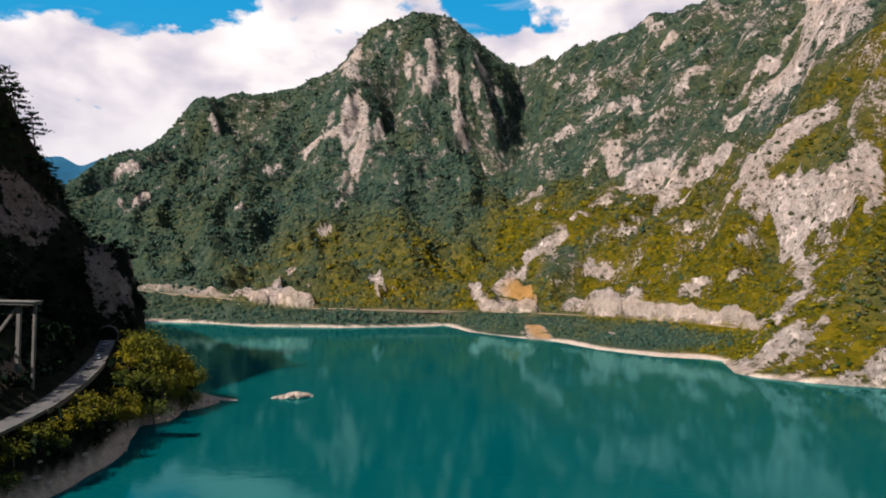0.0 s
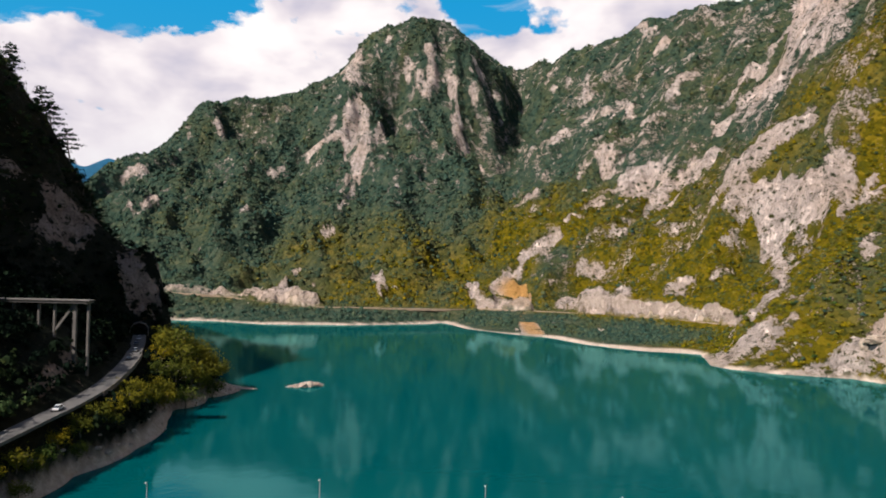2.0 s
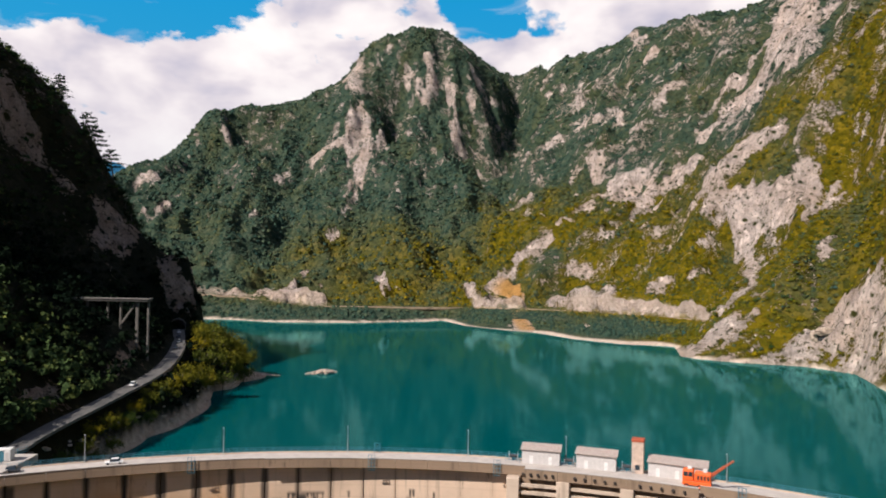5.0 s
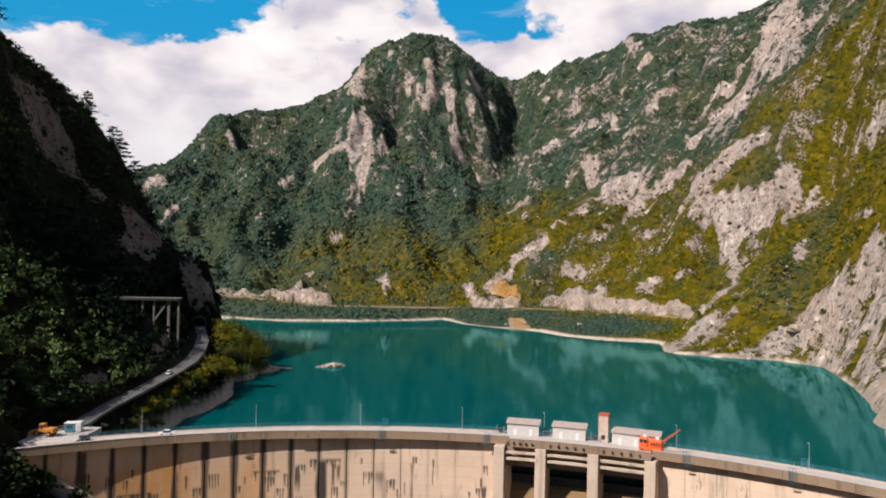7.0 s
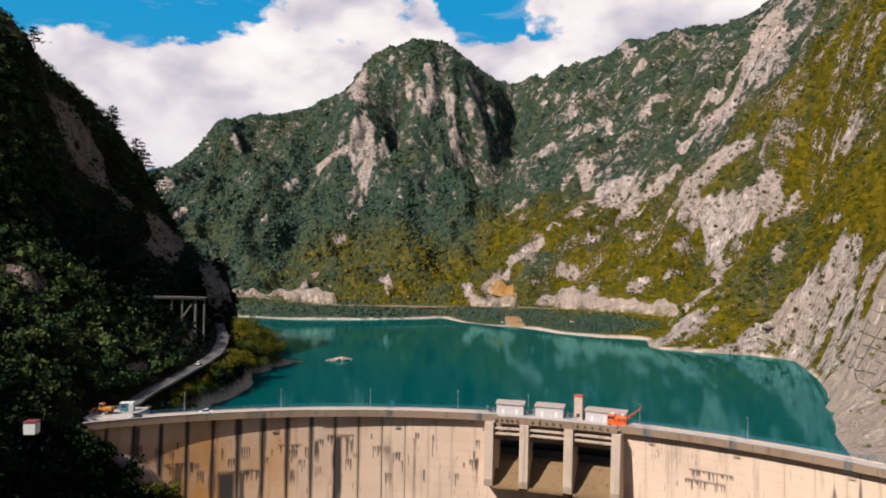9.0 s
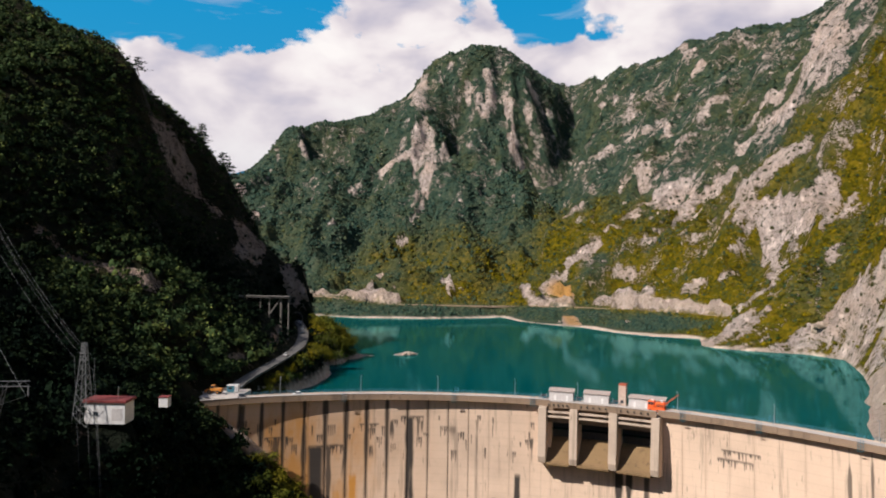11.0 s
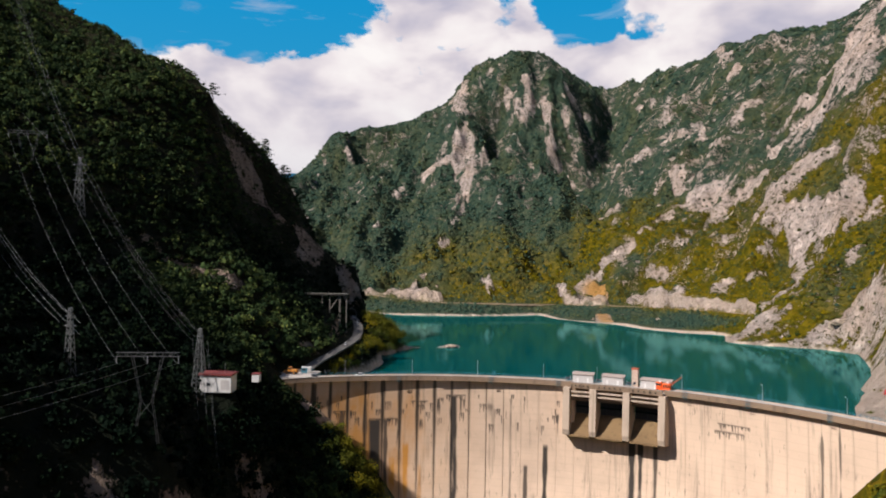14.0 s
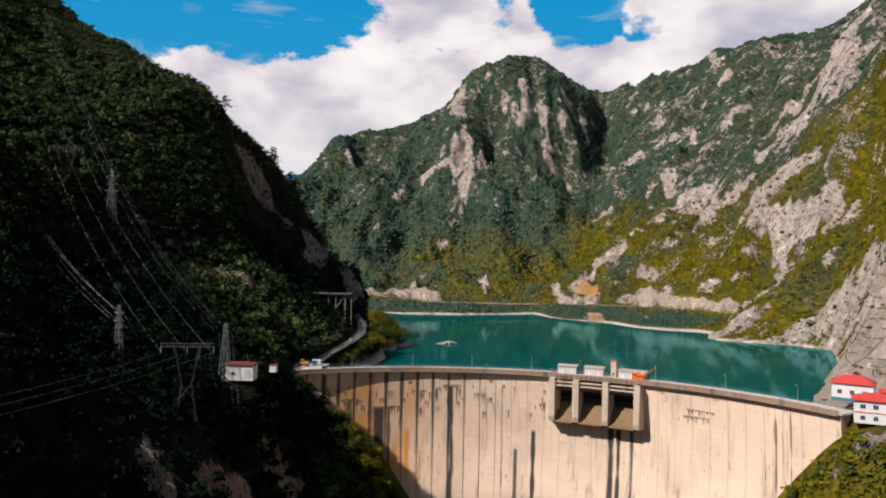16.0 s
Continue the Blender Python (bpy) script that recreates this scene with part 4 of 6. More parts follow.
def build_dam():
    dam = thing("dam", label="tall curved concrete arch dam with dark stained joints", category="dam")
    for n, (a, b) in enumerate(zip(JOINTS, JOINTS[1:])):
        in_bay = a > PIERS[0] - 1.6 and b < PIERS[3] + 2.0
        gap = (0.15 if a < 3 else 0.03) / 177 * 57.3
        cols = np.linspace(a + gap, b - gap, 31)
        top = -10.0 if in_bay else 9.9
        zs = np.concatenate([np.linspace(top, -16, 60), np.linspace(-17, -62, 40), np.linspace(-66, -118, 8)])
        d, z = np.meshgrid(cols, zs)
        r = np.vectorize(face_radius)(z)
        lip = (0.12 if a < 3 else 0.03) * ((np.abs(d - (a + b) / 2) / ((b - a) / 2)) ** 12)
        rr = r + lip
        x, y = DAM_C[0] + rr * np.sin(np.radians(d)), DAM_C[1] + rr * np.cos(np.radians(d))
        damp = np.zeros_like(d)
        for s, w, z1, z0, k in SEEPS:
            off = np.abs(d - s) * 3.09 + 0.5 * (fbm(z * 1.0, d * 3.0, 9, 2, n + 5))
            damp = np.maximum(damp, k * (1 - smooth(w * 0.6, w * 1.25, off)) * smooth(z0, z0 + min(12.0, 0.6 * (z1 - z0)), z) * (1 - smooth(z1 - 0.8, z1 + 0.6, z)))
        for s, w, z1, z0 in FINGERS:
            if a - 0.4 < s < b + 0.4:
                thin = np.clip((z - z0) / (z1 - z0), 0, 1)
                damp = np.maximum(damp, 0.95 * (1 - smooth(0.5, 1.3, np.abs(d - s) * 3.09 / (w * (0.35 + 0.65 * thin)))) * smooth(0.0, 0.25, thin) * (1 - smooth(z1, z1 + 0.4, z)))
        for a0, a1, z1 in LEDGES:
            damp = np.maximum(damp, 0.7 * smooth(a0, a0 + 0.1, d) * (1 - smooth(a1 - 0.1, a1, d)) * (1 - smooth(0.1, 0.55, np.abs(z - z1))))
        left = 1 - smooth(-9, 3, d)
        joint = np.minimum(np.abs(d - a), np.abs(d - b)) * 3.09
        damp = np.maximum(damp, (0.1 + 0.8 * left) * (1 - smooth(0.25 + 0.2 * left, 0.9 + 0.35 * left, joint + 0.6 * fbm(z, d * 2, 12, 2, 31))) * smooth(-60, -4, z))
        rust = (0.15 + 0.75 * (1 - smooth(-16, -5, d))) * smooth(-75, -30, z) * (1 - 0.6 * smooth(0, 8, z)) * (1 - smooth(-6, 3, d))
        for s, w, z1, z0 in RUNS:
            off = np.abs(d - s) * 3.09 + 0.9 * fbm(z, d * 3, 10, 2, n + 50)
            rust = np.maximum(rust, 1.25 * (1 - smooth(w * 0.4, w * 1.3, off)) * smooth(z0, z0 + 14, z) * (1 - smooth(z1 - 2, z1 + 2, z)))
        ny, nx = d.shape
        i = np.arange(ny * nx).reshape(ny, nx)
        quads = np.stack([i[:-1, :-1], i[1:, :-1], i[1:, 1:], i[:-1, 1:]], -1).reshape(-1, 4)
        # the block's top, sides and back
        k = ny * nx
        back = np.stack([[tuple(on_arc(c, 183.5, zz)) for c in (cols[0], cols[-1])] for zz in zs]).reshape(-1, 3)
        rows = np.arange(ny - 1)
        left_side = np.stack([i[rows, 0], k + 2 * rows, k + 2 * rows + 2, i[rows + 1, 0]], -1)
        right_side = np.stack([i[rows, -1], i[rows + 1, -1], k + 2 * rows + 3, k + 2 * rows + 1], -1)
        lid = np.array([[i[0, 0], i[0, -1], k + 1, k]])
        pad = np.zeros(len(back))
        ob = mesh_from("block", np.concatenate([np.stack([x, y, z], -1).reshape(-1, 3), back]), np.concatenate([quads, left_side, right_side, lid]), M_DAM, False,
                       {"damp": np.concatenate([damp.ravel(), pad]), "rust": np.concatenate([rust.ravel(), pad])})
        ob.parent = dam
    bm = bmesh.new()
    ring(bm, -30.5, 12, 179.4, 183, -118, 9.6, 40)
    ring(bm, 27.5, 55.5, 179.4, 183, -118, 9.6, 30)
    ring(bm, 12, 27.5, 180.5, 183, -118, -11.5, 16)
    part("joint_core", bm, M_JOINT, dam, "dark recessed joints")
    bm = bmesh.new()
    ring(bm, -33, 56.5, 175.45, 184.2, 10.3, 11.1, 100)
    part("crest_road", bm, M_CREST, dam, "pale sunlit roadway along the crest")
    bm = bmesh.new()
    ring(bm, -30, 56.5, 183.7, 184.3, 11.1, 11.35, 90)
    part("kerb", bm, M_CONC, dam)
    for n, (a, b) in enumerate(zip(JOINTS, JOINTS[1:])):
        r0 = 172.5 if PIERS[0] - 1.2 < a and b < PIERS[3] + 1.6 else 175.3 if a < -9 else 174.9
        bm = bmesh.new()
        ring(bm, a + 0.012, b - 0.012, r0, r0 + 0.5, 9.75, 12.05, 4)
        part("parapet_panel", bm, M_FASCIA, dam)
        bm = bmesh.new()
        ring(bm, a, b, r0 - 0.12, r0 + 0.7, 12.054, 12.2, 4)
        part("coping", bm, M_CREST, dam)
        bm = bmesh.new()
        ring(bm, a + 0.02, b - 0.02, r0 + 0.5, 177.4, 9.9, 10.29, 3)
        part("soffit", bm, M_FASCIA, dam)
    # spillway
    for d in PIERS:
        bm = bmesh.new()
        prof = [(172.2, 9.7), (171.4, -9.0), (172.2, -11.5), (179.5, -12.5), (183, -12.5), (183, 9.7)]
        w = 1.55 / 175 * 57.3
        for s in (-w, w):
            bm.faces.new([bm.verts.new(on_arc(d + s, r, z)) for r, z in prof])
        bm.verts.ensure_lookup_table()
        k = len(prof)
        for i in range(k):
            j = (i + 1) % k
            bm.faces.new((bm.verts[i], bm.verts[j], bm.verts[k + j], bm.verts[k + i]))
        bmesh.ops.recalc_face_normals(bm, faces=bm.faces)
        bmesh.ops.bevel(bm, geom=[e for e in bm.edges], offset=0.12, segments=1, affect="EDGES")
        part("pier", bm, M_CONC, dam, "upright concrete spillway pier")
    for a, b in zip(PIERS, PIERS[1:]):
        a, b = a + 0.52, b - 0.52
        for z in (8.2, 6.4):
            bm = bmesh.new()
            ring(bm, a, b, 172.9, 173.9, z - 0.55, z + 0.1, 4)
            part("cross_beam", bm, M_CONC, dam, "horizontal concrete bridge beam")
        bm = bmesh.new()
        ring(bm, a, b, 175.4, 176.2, 3.6, 9.7, 4)
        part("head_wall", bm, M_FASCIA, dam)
        bm = bmesh.new()
        rows = []
        for i in range(7):
            d = a + (b - a) * i / 6
            rows.append([bm.verts.new(on_arc(d, r, z)) for r, z in ((186, -3.2), (182.6, -3.6), (180.4, -4.9), (178.2, -7.2), (176.0, -9.6), (173.6, -11.2), (171.9, -11.5), (171.9, -12.1), (175.0, -12.9), (183, -13.6))])
        for p, q in zip(rows, rows[1:]):
            for k in range(9):
                bm.faces.new((p[k], p[k + 1], q[k + 1], q[k]))
        bmesh.ops.recalc_face_normals(bm, faces=bm.faces)
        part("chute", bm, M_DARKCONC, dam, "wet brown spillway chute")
        bm = bmesh.new()
        ring(bm, a, b, 183.2, 183.5, -5.5, 9.5, 4)
        for i in range(1, 5):
            d = a + (b - a) * i / 5
            ring(bm, d - 0.05, d + 0.05, 182.9, 183.2, -4.8, 6.0, 1)
        part("gate", bm, M_DULLSTEEL, dam, "dark steel sluice gate")
        for i in range(5):
            bm = bmesh.new()
            d = a + (b - a) * (i + 0.5) / 5
            m = arc_pose(d, 172.3, 10.9)
            box(bm, (-0.28, -0.3, -0.3), (0.28, 0.3, 0.3), m, 0.05)
            part("drain_mouth", bm, M_JOINT, dam)
    return dam


build_dam()


def build_railing():
    rail = thing("railing", label="blue painted steel railing along the upstream crest edge", category="railing")
    for z in (11.6, 12.0, 12.4):
        bm = bmesh.new()
        ring(bm, -27, 56, 184.0, 184.07, z, z + 0.07, 100)
        part("rail", bm, M_BLUE, rail)
    bm = bmesh.new()
    box(bm, (-0.05, -0.05, 0), (0.05, 0.05, 1.4))
    first = part("post", bm, M_BLUE, rail)
    first.matrix_basis = arc_pose(-27, 184.03, 11.05)
    for i in range(1, 120):
        share("post", first.data, rail, arc_pose(-27 + 83 * i / 119, 184.03, 11.05))
    # the bend of the railing towards the bank road
    bend = thing("railing", label="blue railing curving from the crest to the bank road", category="railing")
    pts = [on_arc(-27, 184, 0), Vector((-96.5, 87, 0)), Vector((-98.5, 93, 0)), Vector((-97, 99, 0))]
    for z in (11.9, 12.5, 13.1):
        bm = bmesh.new()
        for p, q in zip(pts, pts[1:]):
            bar(bm, (p.x, p.y, z), (q.x, q.y, z), 0.06, 4)
        part("rail", bm, M_BLUE, bend)
    for p, q in zip(pts, pts[1:]):
        n = max(1, round((q - p).length / 2.5))
        for i in range(n):
            c = p.lerp(q, i / n)
            bm = bmesh.new()
            box(bm, (c.x - 0.06, c.y - 0.06, 10.8), (c.x + 0.06, c.y + 0.06, 13.2))
            part("post", bm, M_BLUE, bend)


build_railing()


def lamp_post(m, tall=6.8):
    lamp = thing("lamp_post", label="slim grey steel lamp post on the dam crest", category="lamp post", group="lamps along the crest")
    bm = bmesh.new()
    bmesh.ops.create_cone(bm, cap_ends=True, segments=8, radius1=0.14, radius2=0.07, depth=tall, matrix=Matrix.Translation((0, 0, tall / 2)))
    part("pole", bm, M_STEEL, lamp)
    bm = bmesh.new()
    bar(bm, (0, 0, tall - 0.1), (0, -1.1, tall + 0.25), 0.05)
    part("arm", bm, M_STEEL, lamp)
    bm = bmesh.new()
    box(bm, (-0.14, -1.75, tall + 0.15), (0.14, -1.0, tall + 0.35), None, 0.05)
    part("lamp_head", bm, M_GREYWALL, lamp)
    lamp.matrix_basis = m
    return lamp


lamp = lamp_post(arc_pose(-20.6, 183.6, 11.1))
for d in (-10.6, -0.8, 9.0, 16.8, 28.6, 39.0, 49.0):
    copy_thing(lamp, arc_pose(d, 183.6, 11.1))


def access_cage(deg):
    c = thing("access_cage", label="blue steel ladder cage hung over the parapet", category="ladder", group="ladder cages on the parapet")
    for x in (-0.8, 0, 0.8):
        bm = bmesh.new()
        box(bm, (x - 0.05, -0.5, -2.9), (x + 0.05, -0.4, 1.1))
        part("upright", bm, M_BLUE, c)
    for z in (-2.8, -1.9, -1.0, -0.1, 1.0):
        bm = bmesh.new()
        box(bm, (-0.85, -0.5, z - 0.035), (0.85, -0.4, z + 0.035))
        part("rung", bm, M_BLUE, c)
    bm = bmesh.new()
    box(bm, (-0.85, -0.4, -2.9), (0.85, -0.05, -2.82))
    part("platform", bm, M_BLUE, c)
    c.matrix_basis = arc_pose(deg, 175.3 if deg < -9 else 174.9, 12.1)
    return c


for d in (-12.8, 1.4, 11.6, 29.9, 38.3, 48.4):
    access_cage(d)
for d in (1.6, 38.7):
    g = thing("crest_gauge", label="small blue steel gauge frame on the upstream railing", category="gauge frame")
    for x in (-0.7, 0.7):
        bm = bmesh.new()
        box(bm, (x - 0.07, -0.07, 0), (x + 0.07, 0.07, 2.6))
        part("upright", bm, M_BLUE, g)
    for z in (1.2, 1.9, 2.6):
        bm = bmesh.new()
        box(bm, (-0.8, -0.06, z - 0.06), (0.8, 0.06, z + 0.06))
        part("cross_bar", bm, M_BLUE, g)
    g.matrix_basis = arc_pose(d, 183.4, 11.1)


def gate_hut(deg, r, length, deep, tall, label, wall=None):
    h = thing("gate_house", label=label, category="gate house", group="gate houses over the spillway")
    w = wall or M_GREYWALL
    bm = bmesh.new()
    box(bm, (-length / 2, -deep / 2, 0), (length / 2, deep / 2, tall), None, 0.04)
    part("wall", bm, w, h)
    bm = bmesh.new()
    vs = [bm.verts.new((x, y, z)) for x in (-length / 2 - 0.35, length / 2 + 0.35) for y, z in ((-deep / 2 - 0.4, tall + 0.05), (deep / 2 + 0.4, tall + 0.75), (deep / 2 + 0.4, tall + 1.0), (-deep / 2 - 0.4, tall + 0.3))]
    for k in range(4):
        bm.faces.new((vs[k], vs[(k + 1) % 4], vs[4 + (k + 1) % 4], vs[4 + k]))
    bm.faces.new(vs[3::-1])
    bm.faces.new(vs[4:])
    bmesh.ops.recalc_face_normals(bm, faces=bm.faces)
    part("roof", bm, M_ROOFGREY, h, "weathered brownish sheet roof")
    n = max(2, int(length / 3.4))
    for i in range(n):
        x = -length / 2 + length * (i + 0.5) / n
        bm = bmesh.new()
        box(bm, (x - 0.45, -deep / 2 - 0.05, 0.05), (x + 0.45, -deep / 2 + 0.02, 2.05))
        part("door" if i % 2 else "shutter", bm, M_WHITE, h)
    h.matrix_basis = arc_pose(deg, r, 11.1)
    return h


gate_hut(14.9, 182.4, 9.4, 3.6, 3.4, "light grey gate house with a sloping sheet roof")
gate_hut(19.2, 182.4, 9.6, 3.6, 3.4, "light grey gate house beside railings and pipes")
gate_hut(25.2, 182.4, 13.2, 3.6, 3.3, "long light grey gate house beside the tower")


def hoist_tower():
    h = thing("hoist_tower", label="tan concrete hoist tower with an orange rim", category="tower")
    bm = bmesh.new()
    box(bm, (-1.4, -1.4, 0), (1.4, 1.4, 7.6), None, 0.06)
    part("shaft", bm, M_TOWER, h)
    bm = bmesh.new()
    box(bm, (-1.5, -1.5, 7.604), (1.5, 1.5, 8.2), None, 0.06)
    part("rim", bm, M_BOOM, h, "rusty orange painted rim")
    bm = bmesh.new()
    box(bm, (-0.55, -1.46, 0.9), (0.55, -1.38, 2.1))
    part("window", bm, M_GLASS, h)
    h.matrix_basis = arc_pose(22.3, 182.6, 11.1)


hoist_tower()


def hoist_frame(deg, label):
    """Lifting gear between the gate houses: frame, drum, motor and hand rail."""
    h = thing("hoist", label=label, category="hoist", group="hoists on the crest")
    for x in (-1.1, 1.1):
        bm = bmesh.new()
        bar(bm, (x, -0.9, 0), (x, 0, 2.4), 0.09)
        bar(bm, (x, 0.9, 0), (x, 0, 2.4), 0.09)
        part("leg", bm, M_STEEL, h)
    bm = bmesh.new()
    bar(bm, (-1.2, 0, 1.3), (1.2, 0, 1.3), 0.42, 12)
    part("drum", bm, M_DULLSTEEL, h)
    bm = bmesh.new()
    box(bm, (-0.5, 0.5, 0.1), (0.5, 1.3, 0.9), None, 0.08)
    part("motor", bm, M_BLUE, h)
    bm = bmesh.new()
    for z in (0.6, 1.1):
        bar(bm, (-1.8, -1.3, z), (1.8, -1.3, z), 0.05)
    for x in (-1.8, 0, 1.8):
        bar(bm, (x, -1.3, 0), (x, -1.3, 1.1), 0.05)
    part("guard_rail", bm, M_BLUE, h)
    h.matrix_basis = arc_pose(deg, 182.2, 11.1)


for d, l in ((12.7, "steel hoist frame beside a gate house"), (17.1, "steel hoist with grey drum between gate houses"), (21.5, "blue railed hoist beside the tower")):
    hoist_frame(d, l)


def mobile_crane():
    c = thing("mobile_crane", label="orange mobile crane with a raised rust-red boom on the crest", category="crane")
    bm = bmesh.new()
    box(bm, (-3.1, -1.3, 0.75), (3.1, 1.3, 1.7), None, 0.1)
    part("chassis", bm, M_ORANGE, c)
    bm = bmesh.new()
    box(bm, (-3.1, -1.2, 1.7), (-0.7, 1.2, 4.1), None, 0.18)
    part("cab", bm, M_ORANGE, c)
    for x0, x1 in ((-2.85, -1.95), (-1.8, -0.95)):
        bm = bmesh.new()
        box(bm, (x0, -1.24, 2.75), (x1, -1.17, 3.7))
        part("cab_window", bm, M_GLASS, c)
    bm = bmesh.new()
    box(bm, (-0.5, -1.2, 1.7), (3.0, 1.2, 3.7), None, 0.2)
    part("engine_housing", bm, M_ORANGE, c)
    for i in range(4):
        bm = bmesh.new()
        box(bm, (0.1 + 0.7 * i, -1.24, 2.2), (0.55 + 0.7 * i, -1.19, 3.1))
        part("grille", bm, M_DARK, c)
    for x, y in ((-1.6, 0.2), (1.7, 0.3)):
        bm = bmesh.new()
        box(bm, (x - 0.45, y - 0.5, 3.7 if x > 0 else 4.1), (x + 0.45, y + 0.5, 4.4 if x > 0 else 4.6), None, 0.06)
        part("roof_box", bm, M_WHITE, c, "white roof unit")
    bm = bmesh.new()
    m = Matrix.Translation((2.0, 0, 2.4)) @ Matrix.Rotation(radians(-40), 4, "Y")
    box(bm, (0, -0.28, -0.3), (5.0, 0.28, 0.3), m, 0.04)
    boom = part("boom", bm, M_BOOM, c, "rust-red telescopic boom")
    bm = bmesh.new()
    box(bm, (5.004, -0.2, -0.2), (7.4, 0.2, 0.2), m, 0.04)
    part("boom_head", bm, M_BOOM, boom)
    bm = bmesh.new()
    bar(bm, (2.6, 0, 1.8), (4.3, 0, 3.9), 0.14)
    part("ram", bm, M_STEEL, c)
    for x in (-2.2, 0.6, 2.2):
        for y in (-1.1, 1.1):
            bm = bmesh.new()
            bar(bm, (x, y - 0.22, 0.55), (x, y + 0.22, 0.55), 0.55, 14)
            w = part("tyre", bm, M_DARK, c)
            bm = bmesh.new()
            bar(bm, (x, y - 0.25, 0.55), (x, y + 0.25, 0.55), 0.24, 10)
            part("rim", bm, M_ORANGE, w)
    c.matrix_basis = arc_pose(26.75, 176.3, 11.1)


mobile_crane()


def wheel_loader():
    c = thing("wheel_loader", label="dusty yellow wheel loader parked at the dam end", category="loader")
    bm = bmesh.new()
    box(bm, (0.2, -1.1, 1.0), (3.4, 1.1, 2.3), None, 0.15)
    part("engine_housing", bm, M_YELLOW, c)
    bm = bmesh.new()
    box(bm, (-1.2, -0.85, 1.2), (0.3, 0.85, 3.4), None, 0.12)
    part("cab", bm, M_YELLOW, c)
    bm = bmesh.new()
    box(bm, (-1.05, -0.88, 2.2), (0.15, 0.88, 3.1))
    box(bm, (-1.23, -0.7, 2.2), (-1.18, 0.7, 3.1))
    part("cab_window", bm, M_GLASS, c)
    for s in (-0.7, 0.7):
        bm = bmesh.new()
        bar(bm, (-0.9, s, 1.8), (-3.3, s, 0.9), 0.16, 6)
        part("lift_arm", bm, M_YELLOW, c)
    bm = bmesh.new()
    prof = [(-3.2, 0.4), (-4.3, 0.25), (-4.2, 0.35), (-3.4, 0.6), (-3.3, 1.5), (-3.15, 1.5)]
    for y in (-1.4, 1.4):
        bm.faces.new([bm.verts.new((x, y, z)) for x, z in prof])
    bm.verts.ensure_lookup_table()
    for i in range(6):
        j = (i + 1) % 6
        bm.faces.new((bm.verts[i], bm.verts[j], bm.verts[6 + j], bm.verts[6 + i]))
    bmesh.ops.recalc_face_normals(bm, faces=bm.faces)
    part("bucket", bm, M_YELLOW, c)
    for x in (-1.6, 2.0):
        for s in (-1.1, 1.1):
            bm = bmesh.new()
            bar(bm, (x, s - 0.28, 0.75), (x, s + 0.28, 0.75), 0.75, 16)
            w = part("tyre", bm, M_DARK, c)
            bm = bmesh.new()
            bar(bm, (x, s - 0.31, 0.75), (x, s + 0.31, 0.75), 0.34, 10)
            part("rim", bm, M_YELLOW, w)
    c.matrix_basis = pose(-103.5, 84.6, 12.2, 0, 0, -8)


wheel_loader()


def kiosk():
    k = thing("site_cabin", label="blue and white site cabin on the bank road", category="cabin")
    bm = bmesh.new()
    box(bm, (-1.6, -1.2, 0.12), (1.3, 1.2, 2.6), None, 0.05)
    part("wall", bm, M_BLUE, k, "blue sheet wall")
    bm = bmesh.new()
    box(bm, (1.304, -1.2, 0.12), (2.7, 1.2, 2.9), None, 0.05)
    part("annex", bm, M_WHITE, k, "white annex")
    bm = bmesh.new()
    box(bm, (-1.75, -1.35, 2.604), (1.3, 1.35, 2.75))
    part("roof", bm, M_WHITE, k)
    bm = bmesh.new()
    box(bm, (-1.1, -1.24, 1.2), (0.4, -1.18, 2.1))
    part("window", bm, M_GLASS, k)
    bm = bmesh.new()
    box(bm, (1.6, -1.24, 0.15), (2.4, -1.18, 2.15))
    part("door", bm, M_GREYWALL, k)
    k.matrix_basis = pose(-98.3, 89.6, 12.1, 0, 0, 6)


kiosk()


def car(at, rz, paint, label):
    c = thing("car", at, rz, label, "car", "cars on the bank road")
    bm = bmesh.new()
    box(bm, (-0.88, -2.1, 0.3), (0.88, 2.1, 0.85), None, 0.12)
    part("body", bm, paint, c)
    bm = bmesh.new()
    vs = box(bm, (-0.8, -1.3, 0.85), (0.8, 1.0, 1.45))
    for v in vs:
        if v.co.z > 1.2:
            v.co.x *= 0.82
            v.co.y = v.co.y * 0.72 - 0.05
    part("cabin", bm, M_GLASS, c)
    bm = bmesh.new()
    box(bm, (-0.64, -0.95, 1.452), (0.64, 0.66, 1.5), None, 0.02)
    part("roof", bm, paint, c)
    for y in (-1.3, 1.3):
        for s in (-0.8, 0.8):
            bm = bmesh.new()
            bar(bm, (s - 0.12, y, 0.32), (s + 0.12, y, 0.32), 0.32, 10)
            part("tyre", bm, M_DARK, c)
    return c


M_CARDARK = plain("dark_car_paint", (0.05, 0.055, 0.06), 0.3)
car((-98.2, 168, 15.75), 4, M_WHITE, "white hatchback driving on the bank road")
car((-120, 281, 21.8), 16, M_WHITE, "white van-like car before the tunnel")
car((-116, 268, 21.0), 16, M_CARDARK, "dark hatchback on the shaded bank road")
car((-111.3, 255, 20.2), 14, M_STEEL, "grey car in the queue before the tunnel")
car((-107.4, 239, 19.2), 13, M_CARDARK, "dark car in the queue before the tunnel")
c_ = on_arc(-18.5, 180.2, 11.1)
car(tuple(c_), 108, M_WHITE, "white car on the dam crest")
c_ = on_arc(-25.4, 181.0, 11.1)
car(tuple(c_), 115, M_CARDARK, "dark car at the end of the dam crest")


